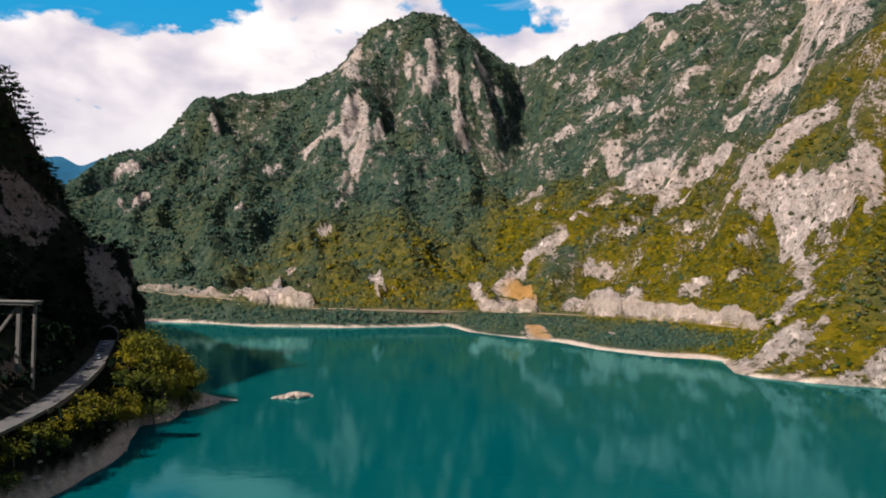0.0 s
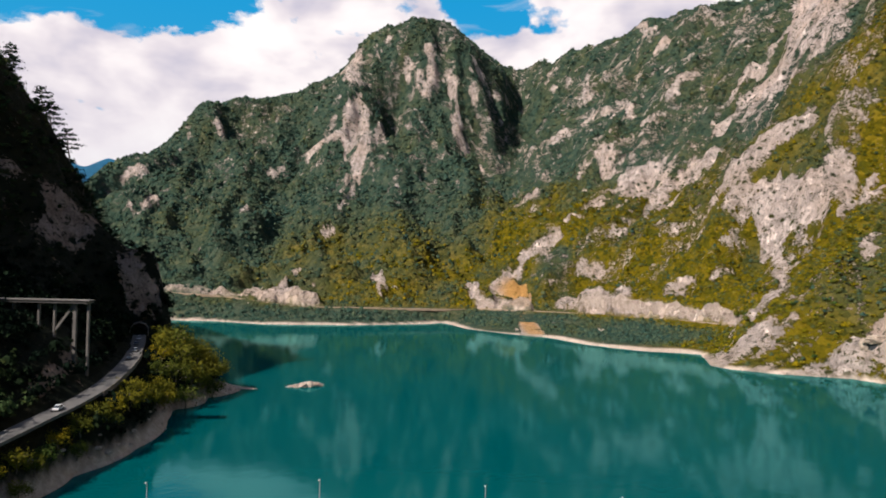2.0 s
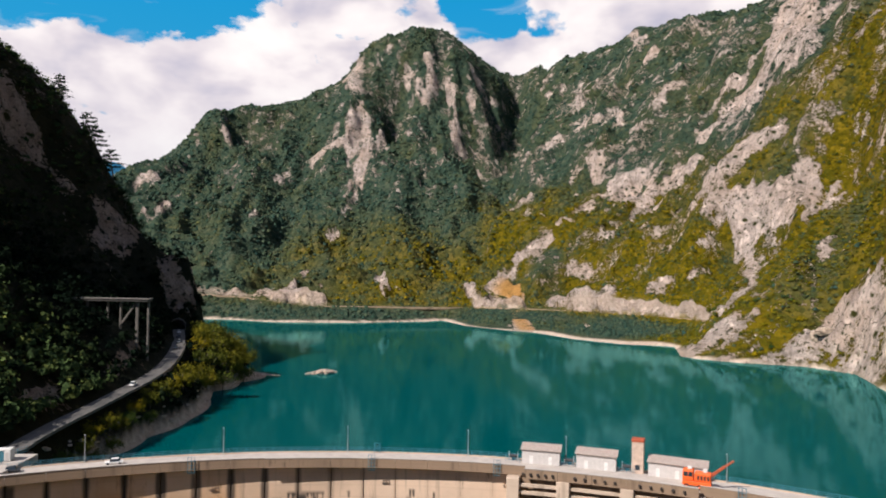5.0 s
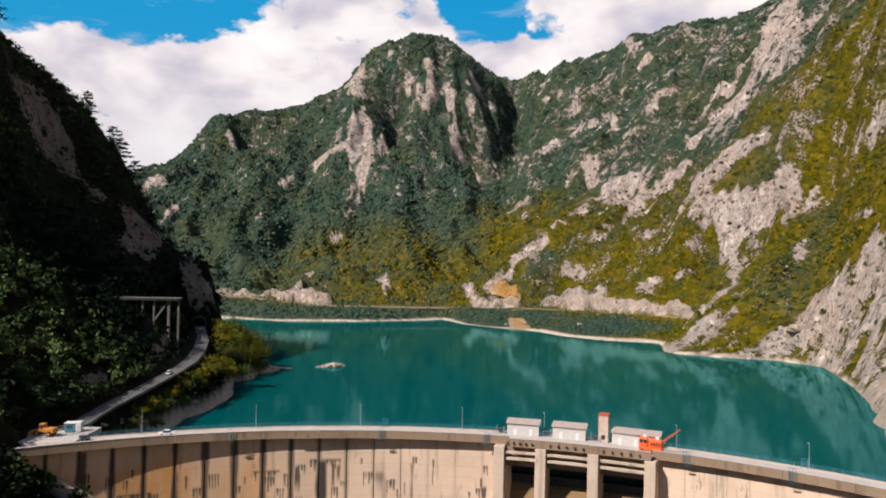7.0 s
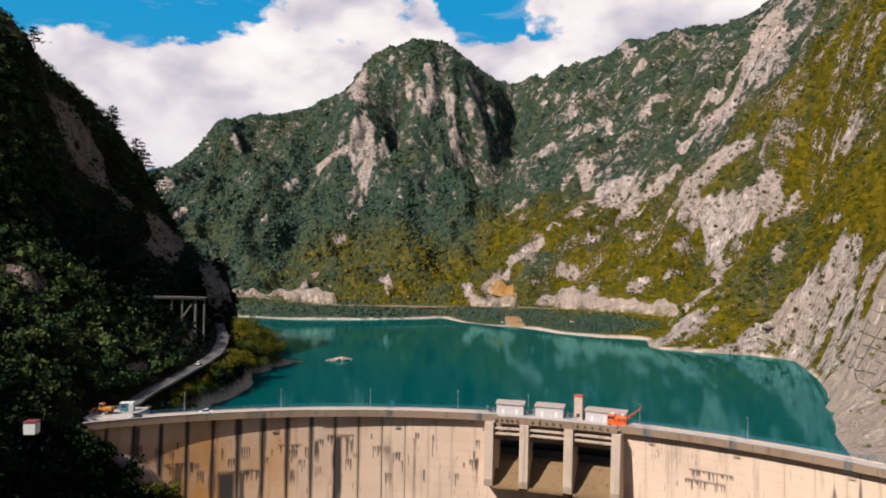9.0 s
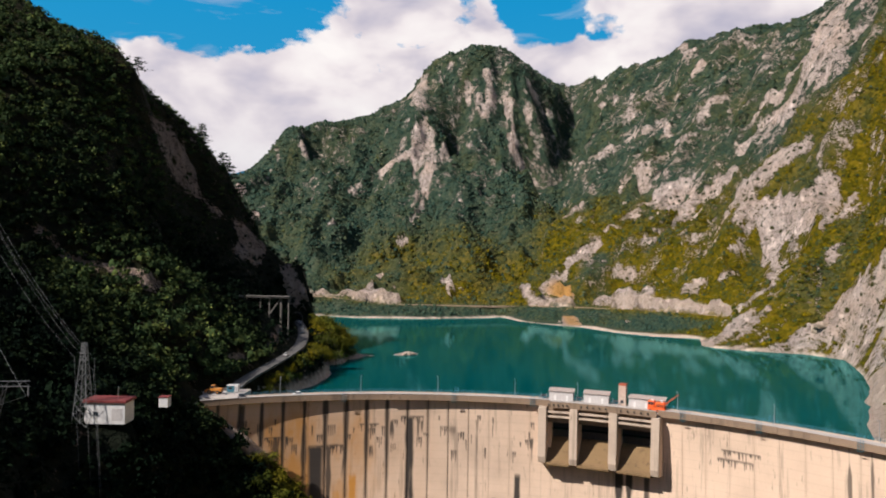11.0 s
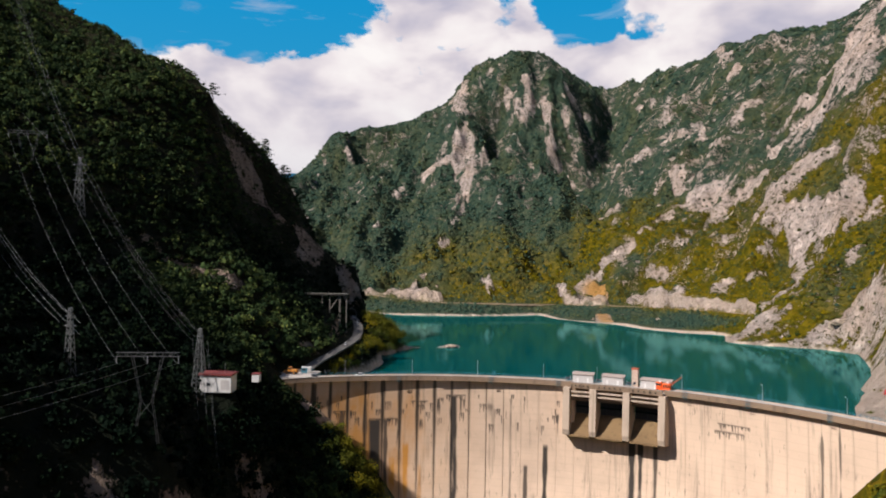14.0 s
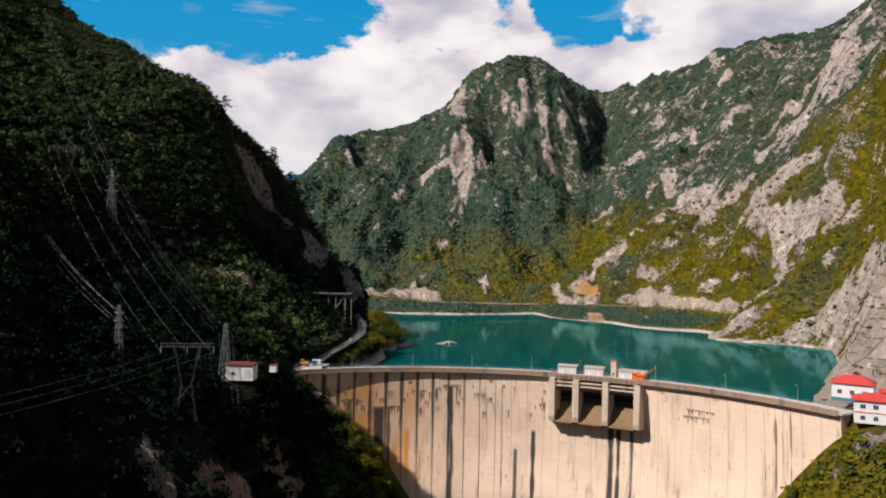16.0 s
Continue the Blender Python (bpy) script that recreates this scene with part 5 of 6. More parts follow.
def rock_material():
    m, t, b = material("pale_shore_rock")
    p = coords(t)
    c = ramp(t, noise_tex(t, 0.6, 6, 0.65, p), [(0.3, (0.14, 0.11, 0.09)), (0.5, (0.33, 0.26, 0.20)), (0.7, (0.52, 0.43, 0.34))])
    t.links.new(c, b.inputs["Base Color"])
    b.inputs["Roughness"].default_value = 0.9
    bump(t, b, noise_tex(t, 1.5, 5, 0.65, p), 0.6, 0.6)
    return m


M_ROCK = rock_material()
# ---- roads ----
def catmull(pts, n):
    ps = [Vector(p) for p in pts]
    ps = [ps[0] * 2 - ps[1]] + ps + [ps[-1] * 2 - ps[-2]]
    out = []
    for i in range(1, len(ps) - 2):
        p0, p1, p2, p3 = ps[i - 1:i + 3]
        for k in range(n):
            t = k / n
            out.append(0.5 * ((2 * p1) + (p2 - p0) * t + (2 * p0 - 5 * p1 + 4 * p2 - p3) * t * t + (3 * p1 - p0 - 3 * p2 + p3) * t ** 3))
    return out + [ps[-2]]


def ribbon(name, line, half, mat, label, thick=0.5, lift=0.0, offset=0.0):
    bm = bmesh.new()
    rows = []
    for i, p in enumerate(line):
        d = (line[min(i + 1, len(line) - 1)] - line[max(i - 1, 0)])
        s = Vector((d.y, -d.x, 0)).normalized()
        rows.append([bm.verts.new(p + s * (offset + u) + Vector((0, 0, lift + w))) for u, w in ((-half, 0), (half, 0), (half, -thick), (-half, -thick))])
    for a, b in zip(rows, rows[1:]):
        for k in range(4):
            bm.faces.new((a[k], a[(k + 1) % 4], b[(k + 1) % 4], b[k]))
    bm.faces.new(rows[0])
    bm.faces.new(rows[-1][::-1])
    bmesh.ops.recalc_face_normals(bm, faces=bm.faces)
    return tagged(part(name, bm, mat), label, "road", kind="structure")


M_OLDROADWALL = plain("weathered_wall_concrete", (0.13, 0.11, 0.09), 0.9, vary=0.4, scale=0.3)
M_FARROAD = plain("earthy_road_surface", (0.36, 0.26, 0.17), 0.95, vary=0.4, scale=0.1)
bank = catmull(ROAD, 6)
ribbon("road", bank, 2.75, M_ROAD, "pale asphalt bank road winding to a tunnel", 0.9, 0.2)
far_line = catmull(FAR_ROAD, 6)
ribbon("road", far_line, 2.3, M_FARROAD, "narrow road cut along the far shore", 2.0, 0.1)
tagged(ribbon("wall_road", bank[40:56], 0.2, M_OLDROADWALL, "low concrete wall along the bank road", 1.6, 0.4, 3.1), category="wall")
bm = bmesh.new()
box(bm, (-116, 78, 10.2), (-92.5, 95.5, 12.12), None, 0.1)
tagged(part("pavement", bm, M_CREST), "pale concrete apron at the end of the dam", "pavement", kind="structure")


def tunnel():
    t = thing("tunnel_portal", (-125, 294, 21.6), 18, "dark rock tunnel mouth with an added rim", "tunnel")
    # rim is an added part, the mouth itself is bare rock
    bm = bmesh.new()
    prof = [(-3.6, 0), (-3.6, 3.4), (-2.4, 5.2), (0, 6.0), (2.4, 5.2), (3.6, 3.4), (3.6, 0)]
    out = [(x * 1.09, z * 1.07) for x, z in prof]
    f = [[bm.verts.new((x, y, z)) for x, z in pr] for pr in (prof, out) for y in (-1.2, 3.0)]
    for k in range(6):
        bm.faces.new((f[0][k], f[0][k + 1], f[2][k + 1], f[2][k]))
        bm.faces.new((f[2][k], f[2][k + 1], f[3][k + 1], f[3][k]))
        bm.faces.new((f[0][k], f[1][k], f[1][k + 1], f[0][k + 1]))
    part("rim", bm, M_OLDROADWALL, t)
    # flat black plate stands in for the shade inside the bore
    bm = bmesh.new()
    bm.faces.new([bm.verts.new((x, 2.2, z)) for x, z in prof])
    r = bmesh.ops.extrude_face_region(bm, geom=bm.faces[:])
    bmesh.ops.translate(bm, vec=(0, 0.5, 0), verts=[v for v in r["geom"] if isinstance(v, bmesh.types.BMVert)])
    part("bore", bm, M_DARK, t, "flat black plate for the tunnel's darkness")


tunnel()


# ---- old concrete trestle on the bank ----
M_OLDCONC = plain("grey_old_concrete", (0.14, 0.125, 0.108), 0.9, vary=0.4, scale=0.3)


def trestle():
    v = thing("trestle", label="old concrete trestle platform on slim columns", category="trestle")
    bm = bmesh.new()
    box(bm, (-178, 200.9, 42.7), (-106.0, 205.3, 43.5), None, 0.08)
    part("deck", bm, M_OLDCONC, v)
    bm = bmesh.new()
    box(bm, (-178, 200.5, 43.504), (-105.6, 205.7, 43.8), None, 0.05)
    part("slab", bm, M_OLDCONC, v)
    for x, z0, r in ((-106.6, 10.5, 0.36), (-110.9, 15, 0.55), (-117.4, 20, 0.34), (-122.4, 25, 0.34), (-130.5, 28, 0.4), (-142, 33, 0.4)):
        bm = bmesh.new()
        box(bm, (x - r, 202.6, z0), (x + r, 203.6, 42.696), None, 0.06)
        part("column", bm, M_OLDCONC, v)
    bm = bmesh.new()
    a, b = Vector((-111.2, 203.1, 42.4)), Vector((-117.0, 203.1, 34))
    m = Matrix.Translation((a + b) / 2) @ (b - a).to_track_quat("Z", "Y").to_matrix().to_4x4()
    box(bm, (-0.35, -0.35, -(b - a).length / 2), (0.35, 0.35, (b - a).length / 2), m)
    part("brace", bm, M_OLDCONC, v)


trestle()


# ---- buildings ----
def roof_mesh(l, w, over, rise, hip=True):
    bm = bmesh.new()
    a, b = l / 2 + over, w / 2 + over
    r = max(0.3, a - b) if hip else a
    base = [bm.verts.new(p) for p in ((-a, -b, 0), (a, -b, 0), (a, b, 0), (-a, b, 0))]
    top = [bm.verts.new((-r, 0, rise)), bm.verts.new((r, 0, rise))]
    low = [bm.verts.new((v.co.x, v.co.y, -0.25)) for v in base]
    for f in ((base[0], base[1], top[1], top[0]), (base[2], base[3], top[0], top[1]), (base[1], base[2], top[1]), (base[3], base[0], top[0])):
        bm.faces.new(f)
    for k in range(4):
        bm.faces.new((base[k], low[k], low[(k + 1) % 4], base[(k + 1) % 4]))
    bm.faces.new(low)
    bmesh.ops.recalc_face_normals(bm, faces=bm.faces)
    return bm


def window(parent, x, z, w, h, y, side=1):
    bm = bmesh.new()
    box(bm, (x - w / 2, y - 0.06 * side, z), (x + w / 2, y + 0.1 * side, z + h))
    o = part("window", bm, M_GLASS, parent)
    bm = bmesh.new()
    box(bm, (x - w / 2 - 0.12, y - 0.1, z - 0.12), (x + w / 2 + 0.12, y + 0.02, z - 0.004))
    box(bm, (x - w / 2 - 0.1, y - 0.1, z + h + 0.004), (x + w / 2 + 0.1, y + 0.02, z + h + 0.12))
    box(bm, (x - 0.04, y - 0.09, z), (x + 0.04, y + 0.02, z + h))
    part("frame", bm, M_GREYWALL, o)


def house_front():
    h = thing("control_house", (143.2, 12, 9.2), -22, "two-storey white house with red tiled roof by the dam", "house")
    bm = bmesh.new()
    box(bm, (-9, -4.5, 0), (9, 4.5, 8.6), None, 0.06)
    part("wall", bm, M_WHITE, h)
    bm = bmesh.new()
    box(bm, (-9.15, -4.65, 4.0), (9.15, 4.65, 4.35))
    part("string_course", bm, M_RED, h, "red painted band between storeys")
    ob = part("roof", roof_mesh(18, 9, 0.9, 2.2), M_RED, h)
    ob.matrix_basis = pose(0, 0, 8.85)
    for x in (-6.2, -2.0, 2.4, 6.4):
        window(h, x, 1.4, 1.5, 1.5, -4.5)
        window(h, x, 5.6, 1.7, 1.6, -4.5)
    bm = bmesh.new()
    box(bm, (1.0, -6.2, 4.36), (8.4, -4.66, 4.6))
    b = part("balcony", bm, M_GREYWALL, h)
    bm = bmesh.new()
    for i in range(9):
        x = 1.1 + 7.2 * i / 8
        box(bm, (x - 0.04, -6.15, 4.6), (x + 0.04, -6.07, 5.6))
    box(bm, (1.05, -6.17, 5.6), (8.4, -6.05, 5.7))
    part("railing", bm, M_BLUE, b)


def house_back():
    h = thing("machine_house", (145, 39, 12.6), -28, "white house with bright red roof and blue base band", "house")
    bm = bmesh.new()
    box(bm, (-7.5, -4.5, 1.3), (7.5, 4.5, 7.2), None, 0.06)
    part("wall", bm, M_WHITE, h)
    bm = bmesh.new()
    box(bm, (-7.55, -4.55, 0), (7.55, 4.55, 1.296))
    part("plinth", bm, M_BLUE, h, "blue painted plinth")
    ob = part("roof", roof_mesh(15, 9, 0.8, 3.0), M_RED, h)
    ob.matrix_basis = pose(0, 0, 7.45)
    for x in (-4.5, 0, 4.5):
        window(h, x, 3.0, 1.6, 1.6, -4.5)
    a = thing("annex_house", (154.5, 27, 12.2), -28, "small annex with a red roof beside the white house", "house")
    bm = bmesh.new()
    box(bm, (-4, -3.2, 0), (4, 3.2, 6.2), None, 0.06)
    part("wall", bm, M_WHITE, a)
    ob = part("roof", roof_mesh(8, 6.4, 0.6, 1.8), M_RED, a)
    ob.matrix_basis = pose(0, 0, 6.45)
    window(a, -1.5, 3.2, 1.4, 1.4, -3.2)
    window(a, 1.5, 3.2, 1.4, 1.4, -3.2)


house_front()
house_back()


M_DULLRED = plain("faded_red_roof_sheet", (0.20, 0.03, 0.027), 0.7, vary=0.4)


def valve_house():
    h = thing("valve_house", (-109.3, 16.5, 16.6), 4, "white block house with a flat red-edged roof", "building")
    bm = bmesh.new()
    box(bm, (-5.8, -3.2, 0), (5.8, 3.2, 6.2), None, 0.06)
    part("wall", bm, M_WHITE, h)
    bm = bmesh.new()
    box(bm, (-6.3, -3.7, 6.204), (6.3, 3.7, 7.0), None, 0.05)
    part("roof", bm, M_DULLRED, h, "flat roof with faded red edge")
    bm = bmesh.new()
    box(bm, (2.0, -3.26, 1.0), (5.0, -3.18, 4.6))
    part("door", bm, M_GREYWALL, h)
    window(h, -2.6, 2.4, 1.4, 1.2, -3.2)
    bm = bmesh.new()
    bar(bm, (2.4, 0, 7.0), (2.4, 0, 10.4), 0.09)
    part("mast", bm, M_STEEL, h)
    s = thing("store_hut", (-105, 44, 15.5), 4, "small white store hut among the trees", "hut")
    bm = bmesh.new()
    box(bm, (-1.5, -1.5, 0), (1.5, 1.5, 3.2), None, 0.05)
    part("wall", bm, M_WHITE, s)
    bm = bmesh.new()
    box(bm, (-1.7, -1.7, 3.204), (1.7, 1.7, 3.5), None, 0.04)
    part("roof", bm, M_DULLRED, s)


valve_house()


# ---- power line ----
M_PYLON = plain("pale_pylon_steel", (0.15, 0.155, 0.155), 0.6, 0.3)


def lattice_pylon(at, tall, base, top, label, arms=((0.86, 3.4), (0.72, 3.0), (0.6, 3.6)), rz=0.0):
    p = thing("pylon", at, rz, label, "pylon", "power line pylons")

    def corner(k, t):
        w = base + (top - base) * t
        return Vector((w * (1 if k in (0, 1) else -1), w * (1 if k in (1, 2) else -1), tall * t))

    for k in range(4):
        bm = bmesh.new()
        bar(bm, corner(k, 0), corner(k, 1), 0.11, 4)
        part("leg", bm, M_PYLON, p)
    bm = bmesh.new()
    n = 9
    ts = [1 - (1 - i / n) ** 1.25 for i in range(n + 1)]
    for k in range(4):
        for t0, t1 in zip(ts, ts[1:]):
            bar(bm, corner(k, t0), corner((k + 1) % 4, t1), 0.06, 3)
            bar(bm, corner((k + 1) % 4, t0), corner(k, t1), 0.06, 3)
    part("lattice", bm, M_PYLON, p)
    for t, l in arms:
        bm = bmesh.new()
        for s in (-1, 1):
            bar(bm, (0, 0.3, tall * t), (s * l, 0, tall * t + 0.2), 0.09, 4)
            bar(bm, (0, -0.3, tall * t), (s * l, 0, tall * t + 0.2), 0.09, 4)
            bar(bm, (0, 0, tall * t + 1.0), (s * l, 0, tall * t + 0.2), 0.07, 4)
        part("cross_arm", bm, M_PYLON, p)
    return p


lattice_pylon((-114.5, 11.5, 16.5), 24, 2.2, 0.45, "pale steel lattice pylon beside the white block house", ((0.94, 1.1), (0.86, 1.3), (0.78, 1.1)))
lattice_pylon((-132.5, -38, 27), 24, 1.5, 0.35, "steel lattice pylon on the wooded slope", ((0.88, 1.7), (0.76, 2.0), (0.66, 1.5)))
lattice_pylon((-198.5, 66, 84), 27, 2.0, 0.4, "tall lattice pylon high on the wooded slope")
lattice_pylon((-222, 26, 78), 22, 1.9, 0.4, "lattice pylon half hidden among trees")


def portal_pylon(at, rz, tall, span, label):
    """A pylon with two splayed legs and one wide beam."""
    p = thing("pylon", at, rz, label, "pylon", "power line pylons")
    for s in (-1, 1):
        bm = bmesh.new()
        for o in (-0.35, 0.35):
            bar(bm, (s * 3.4 + o, 0, 0), (s * 1.6 + o * 0.6, 0, tall * 0.5), 0.1, 4)
            bar(bm, (s * 1.6 + o * 0.6, 0, tall * 0.5), (s * 4.2 + o, 0, tall), 0.1, 4)
        for i in range(12):
            t0, t1 = i / 12, (i + 1) / 12

            def mid(t):
                return s * (3.4 - 3.6 * t) if t < 0.5 else s * (1.6 + 5.2 * (t - 0.5))

            bar(bm, (mid(t0) - 0.35, 0, tall * t0), (mid(t1) + 0.35, 0, tall * t1), 0.05, 3)
        part("leg", bm, M_DULLSTEEL, p)
    bm = bmesh.new()
    for z in (tall, tall + 1.1):
        bar(bm, (-span, 0, z), (span, 0, z), 0.12, 4)
    for i in range(14):
        x0, x1 = -span + 2 * span * i / 14, -span + 2 * span * (i + 1) / 14
        bar(bm, (x0, 0, tall + (i % 2) * 1.1), (x1, 0, tall + ((i + 1) % 2) * 1.1), 0.05, 3)
    part("beam", bm, M_DULLSTEEL, p)
    bm = bmesh.new()
    bar(bm, (-2.3, 0, tall * 0.3), (1.6, 0, tall * 0.5), 0.08, 4)
    bar(bm, (2.3, 0, tall * 0.3), (-1.6, 0, tall * 0.5), 0.08, 4)
    part("brace", bm, M_DULLSTEEL, p)
    for x in (-span + 0.3, 0, span - 0.3):
        bm = bmesh.new()
        for i in range(5):
            bmesh.ops.create_cone(bm, cap_ends=True, segments=8, radius1=0.2, radius2=0.12, depth=0.28, matrix=Matrix.Translation((x, 0, tall - 0.35 - 0.36 * i)))
        bar(bm, (x, 0, tall), (x, 0, tall - 2.2), 0.05, 4)
        part("insulator", bm, M_PYLON, p)


portal_pylon((-104, -45, 13), 10, 25, 9, "dark portal pylon with splayed legs on the slope")
portal_pylon((-216, 55, 96), 20, 24, 8, "portal pylon with wide beam high on the slope")


def cable(a, b, sag, r=0.033):
    a, b = Vector(a), Vector(b)
    cu = bpy.data.curves.new("power_cable", "CURVE")
    cu.dimensions, cu.bevel_depth, cu.bevel_resolution = "3D", r, 1
    sp = cu.splines.new("POLY")
    n = 22
    sp.points.add(n)
    for i in range(n + 1):
        t = i / n
        p = a.lerp(b, t)
        sp.points[i].co = (p.x, p.y, p.z - sag * 4 * t * (1 - t), 1)
    cu.materials.append(M_PYLON)
    tagged(new("power_cable", cu), "thin sagging steel power cable between pylons", "cable", "power cables over the slope")


for x in (-7.5, 0, 7.5):
    p = pose(-216, 55, 96, 0, 0, 20) @ Vector((x, 0, 22))
    q = pose(-104, -45, 13, 0, 0, 10) @ Vector((x * 1.1, 0, 23))
    cable(p, q, 7)
    cable(q, pose(-60, -330, 60) @ Vector((x * 1.3 - 75, 0, -6)), 9)
    cable(p, pose(-330, 150, 196) @ Vector((x, 0, 0)), 5)
for z, x in ((23, 0), (20.8, -3.2), (20.8, 3.2), (17.5, 3.0)):
    cable((-198.5 + x, 66, 84 + z + 3), (-114.5 + x * 0.9, 11.5, 16.5 + z - 1.5), 6, 0.022)
    cable((-198.5 + x, 66, 84 + z + 3), (-300 + x, 150, 205 + z), 4, 0.03)
    cable((-114.5 + x * 0.9, 11.5, 16.5 + z - 1.5), (-60 + x, -60, -140), 5, 0.03)
    cable((-222 + x, 26, 78 + z - 2), (-132.5 + x, -38, 27 + z - 1.5), 5, 0.05)


# ---- islet and shore rocks ----
def boulder(size, seed, flat=0.6):
    bm = bmesh.new()
    bmesh.ops.create_icosphere(bm, subdivisions=3, radius=1)
    rng = random.Random(seed)
    off = Vector((rng.uniform(0, 50), rng.uniform(0, 50), rng.uniform(0, 50)))
    for v in bm.verts:
        n = noise.noise(v.co * 1.3 + off) * 0.45 + noise.noise(v.co * 3.4 + off) * 0.2 + noise.noise(v.co * 8 + off) * 0.08
        v.co *= 1 + n
        v.co = Vector((v.co.x * size[0], v.co.y * size[1], v.co.z * size[2] * flat))
    return bm


islet = thing("islet", label="small pale rock islet rising from the lake", category="islet")
rng = random.Random(4)
for x, y, s, z in ((-56.5, 294, 2.6, 0.3), (-53.5, 295, 3.4, 0.7), (-50.5, 296, 4.0, 1.3), (-48.2, 297, 4.2, 2.0), (-45.6, 298, 3.2, 1.4), (-43.6, 299, 2.2, 0.6), (-51, 298.5, 3.0, 0.9)):
    z, s = z * 0.6, s * 0.8
    ob = part("rock", boulder((s, s * 0.7, s * 0.8), rng.random()), M_ROCK, islet)
    ob.matrix_basis = pose(x, y, z - 0.4, 0, 0, rng.uniform(0, 180))
spit = boulder((9.5, 2.6, 1.0), 0.77, 0.9)
for v in spit.verts:
    v.co.y += 0.05 * v.co.x ** 2 / 2
    v.co.z *= 1.0 - 0.06 * (v.co.x + 9.5)
ob = part("sand_spit", spit, M_ROCK)
ob.matrix_basis = pose(-80.5, 291, 0.1, 0, 0, -33)
tagged(ob, "low pale gravel spit running out from the wooded point", "gravel bar")
rng = random.Random(8)
shore_line = along(SHORE[0][:9], 3.0)
for i in range(60):
    p = shore_line[rng.randrange(len(shore_line))]
    s = rng.uniform(0.35, 1.0)
    x, y = p[0] - rng.uniform(-0.5, 5), p[1] + rng.uniform(-2, 2)
    ob = part("boulder", boulder((s * 1.2, s, s * 0.9), rng.random()), M_ROCK)
    ob.matrix_basis = pose(x, y, float(height(np.array([x]), np.array([y]))[0]) + 0.1 * s, 0, 0, rng.uniform(0, 180))
    tagged(ob, "reddish grey limestone boulder on the drawn-down shore", "boulder", "boulders on the shore")


# ---- trees ----
def leaf_cards(centre, out, rng, size):
    """Four-cornered leaf clumps that mostly face away from their crown's middle."""
    n = len(centre)
    d = rng.normal(size=(n, 3)) * 0.42
    d += out / np.maximum(np.linalg.norm(out, axis=1, keepdims=True), 1e-6)
    d /= np.linalg.norm(d, axis=1, keepdims=True)
    e = np.cross(d, rng.normal(size=(n, 3)))
    e /= np.linalg.norm(e, axis=1, keepdims=True)
    f = np.cross(d, e)
    s = size[:, None] * rng.uniform(0.6, 1.25, (n, 1))
    t = size[:, None] * rng.uniform(0.45, 0.9, (n, 1))
    bend = d * s * 0.35
    v = np.stack([centre - e * s, centre - f * t + bend, centre + e * s, centre + f * t + bend], 1).reshape(-1, 3)
    return v, np.arange(4 * n).reshape(n, 4)


CROWN_V = np.array([(0, 0, 1)] + [(0.72 * math.cos(k * 1.571), 0.72 * math.sin(k * 1.571), 0.62) for k in range(4)] + [(math.cos(k * 1.257), math.sin(k * 1.257), -0.1) for k in range(5)])
CROWN_F = np.array([(0, 1, 2), (0, 2, 3), (0, 3, 4), (0, 4, 1), (1, 5, 6), (1, 6, 2), (2, 6, 7), (2, 7, 3), (3, 7, 8), (3, 8, 4), (4, 8, 9), (4, 9, 1), (1, 9, 5)])


def woodland(name, x, y, z, size, tall, cards, mat, label, rng, card_size=0.3, lobes=1):
    """One sheet of trees: an uneven heart and a shell of leaf clumps for each."""
    n = len(x)
    tint, vary = dryness_and_sun(x, y, z), rng.random(n)
    tint = np.clip(tint * rng.normal(1.0, 0.5, n) + rng.normal(0, 0.05, n), 0, 1)
    base = np.stack([x, y, z], 1)
    k = len(CROWN_V)
    turn = rng.uniform(0, 6.28, n)
    c, s = np.cos(turn)[:, None], np.sin(turn)[:, None]
    form = np.stack([CROWN_V[:, 0] * c - CROWN_V[:, 1] * s, CROWN_V[:, 0] * s + CROWN_V[:, 1] * c, np.broadcast_to(CROWN_V[:, 2], (n, k))], -1) * rng.uniform(0.7, 1.22, (n, k, 1))
    core = base[:, None] + form * (np.stack([size, size, tall * 0.8], 1) * (0.95 if lobes == 1 else 0.5))[:, None] + np.stack([0 * size, 0 * size, tall * (0.3 if lobes == 1 else 0.55)], 1)[:, None]
    tri = (CROWN_F[None] + k * np.arange(n)[:, None, None]).reshape(-1, 3)
    who = np.repeat(np.arange(n), cards)
    d = rng.normal(size=(len(who), 3))
    d /= np.linalg.norm(d, axis=1, keepdims=True)
    d[:, 2] = np.abs(d[:, 2]) * 1.15 - 0.28
    if lobes > 1:
        lx = rng.normal(0, 0.42, (n, lobes, 3))
        lx[:, :, 2] = np.abs(lx[:, :, 2]) * 0.8
        d = d * 0.62 + lx[who, rng.integers(0, lobes, len(who))]
    r = rng.uniform(0.82, 1.1, len(who))[:, None]
    c = base[who] + d * r * np.stack([size, size, tall * 0.6], 1)[who] + np.stack([0 * size, 0 * size, tall * 0.5], 1)[who]
    v, q = leaf_cards(c, d * (1, 1, 1) + (0, 0, 0.25), rng, (size * card_size)[who])
    at_t = np.concatenate([np.repeat(tint, k), np.repeat(tint[who], 4)])
    # hearts of lobed crowns toned down, painting the shade inside the foliage
    at_v = np.concatenate([np.repeat(vary * (1.0 if lobes == 1 else 0.55), k), np.repeat(np.clip(vary[who] * 0.7 + rng.random(len(who)) * 0.3, 0, 1), 4)])
    ob = mesh_from(name, np.concatenate([core.reshape(-1, 3), v]), [tri, q + n * k], mat, lobes == 1, {"tint": at_t, "vary": at_v})
    return tagged(ob, label, "woodland", kind="stuff")


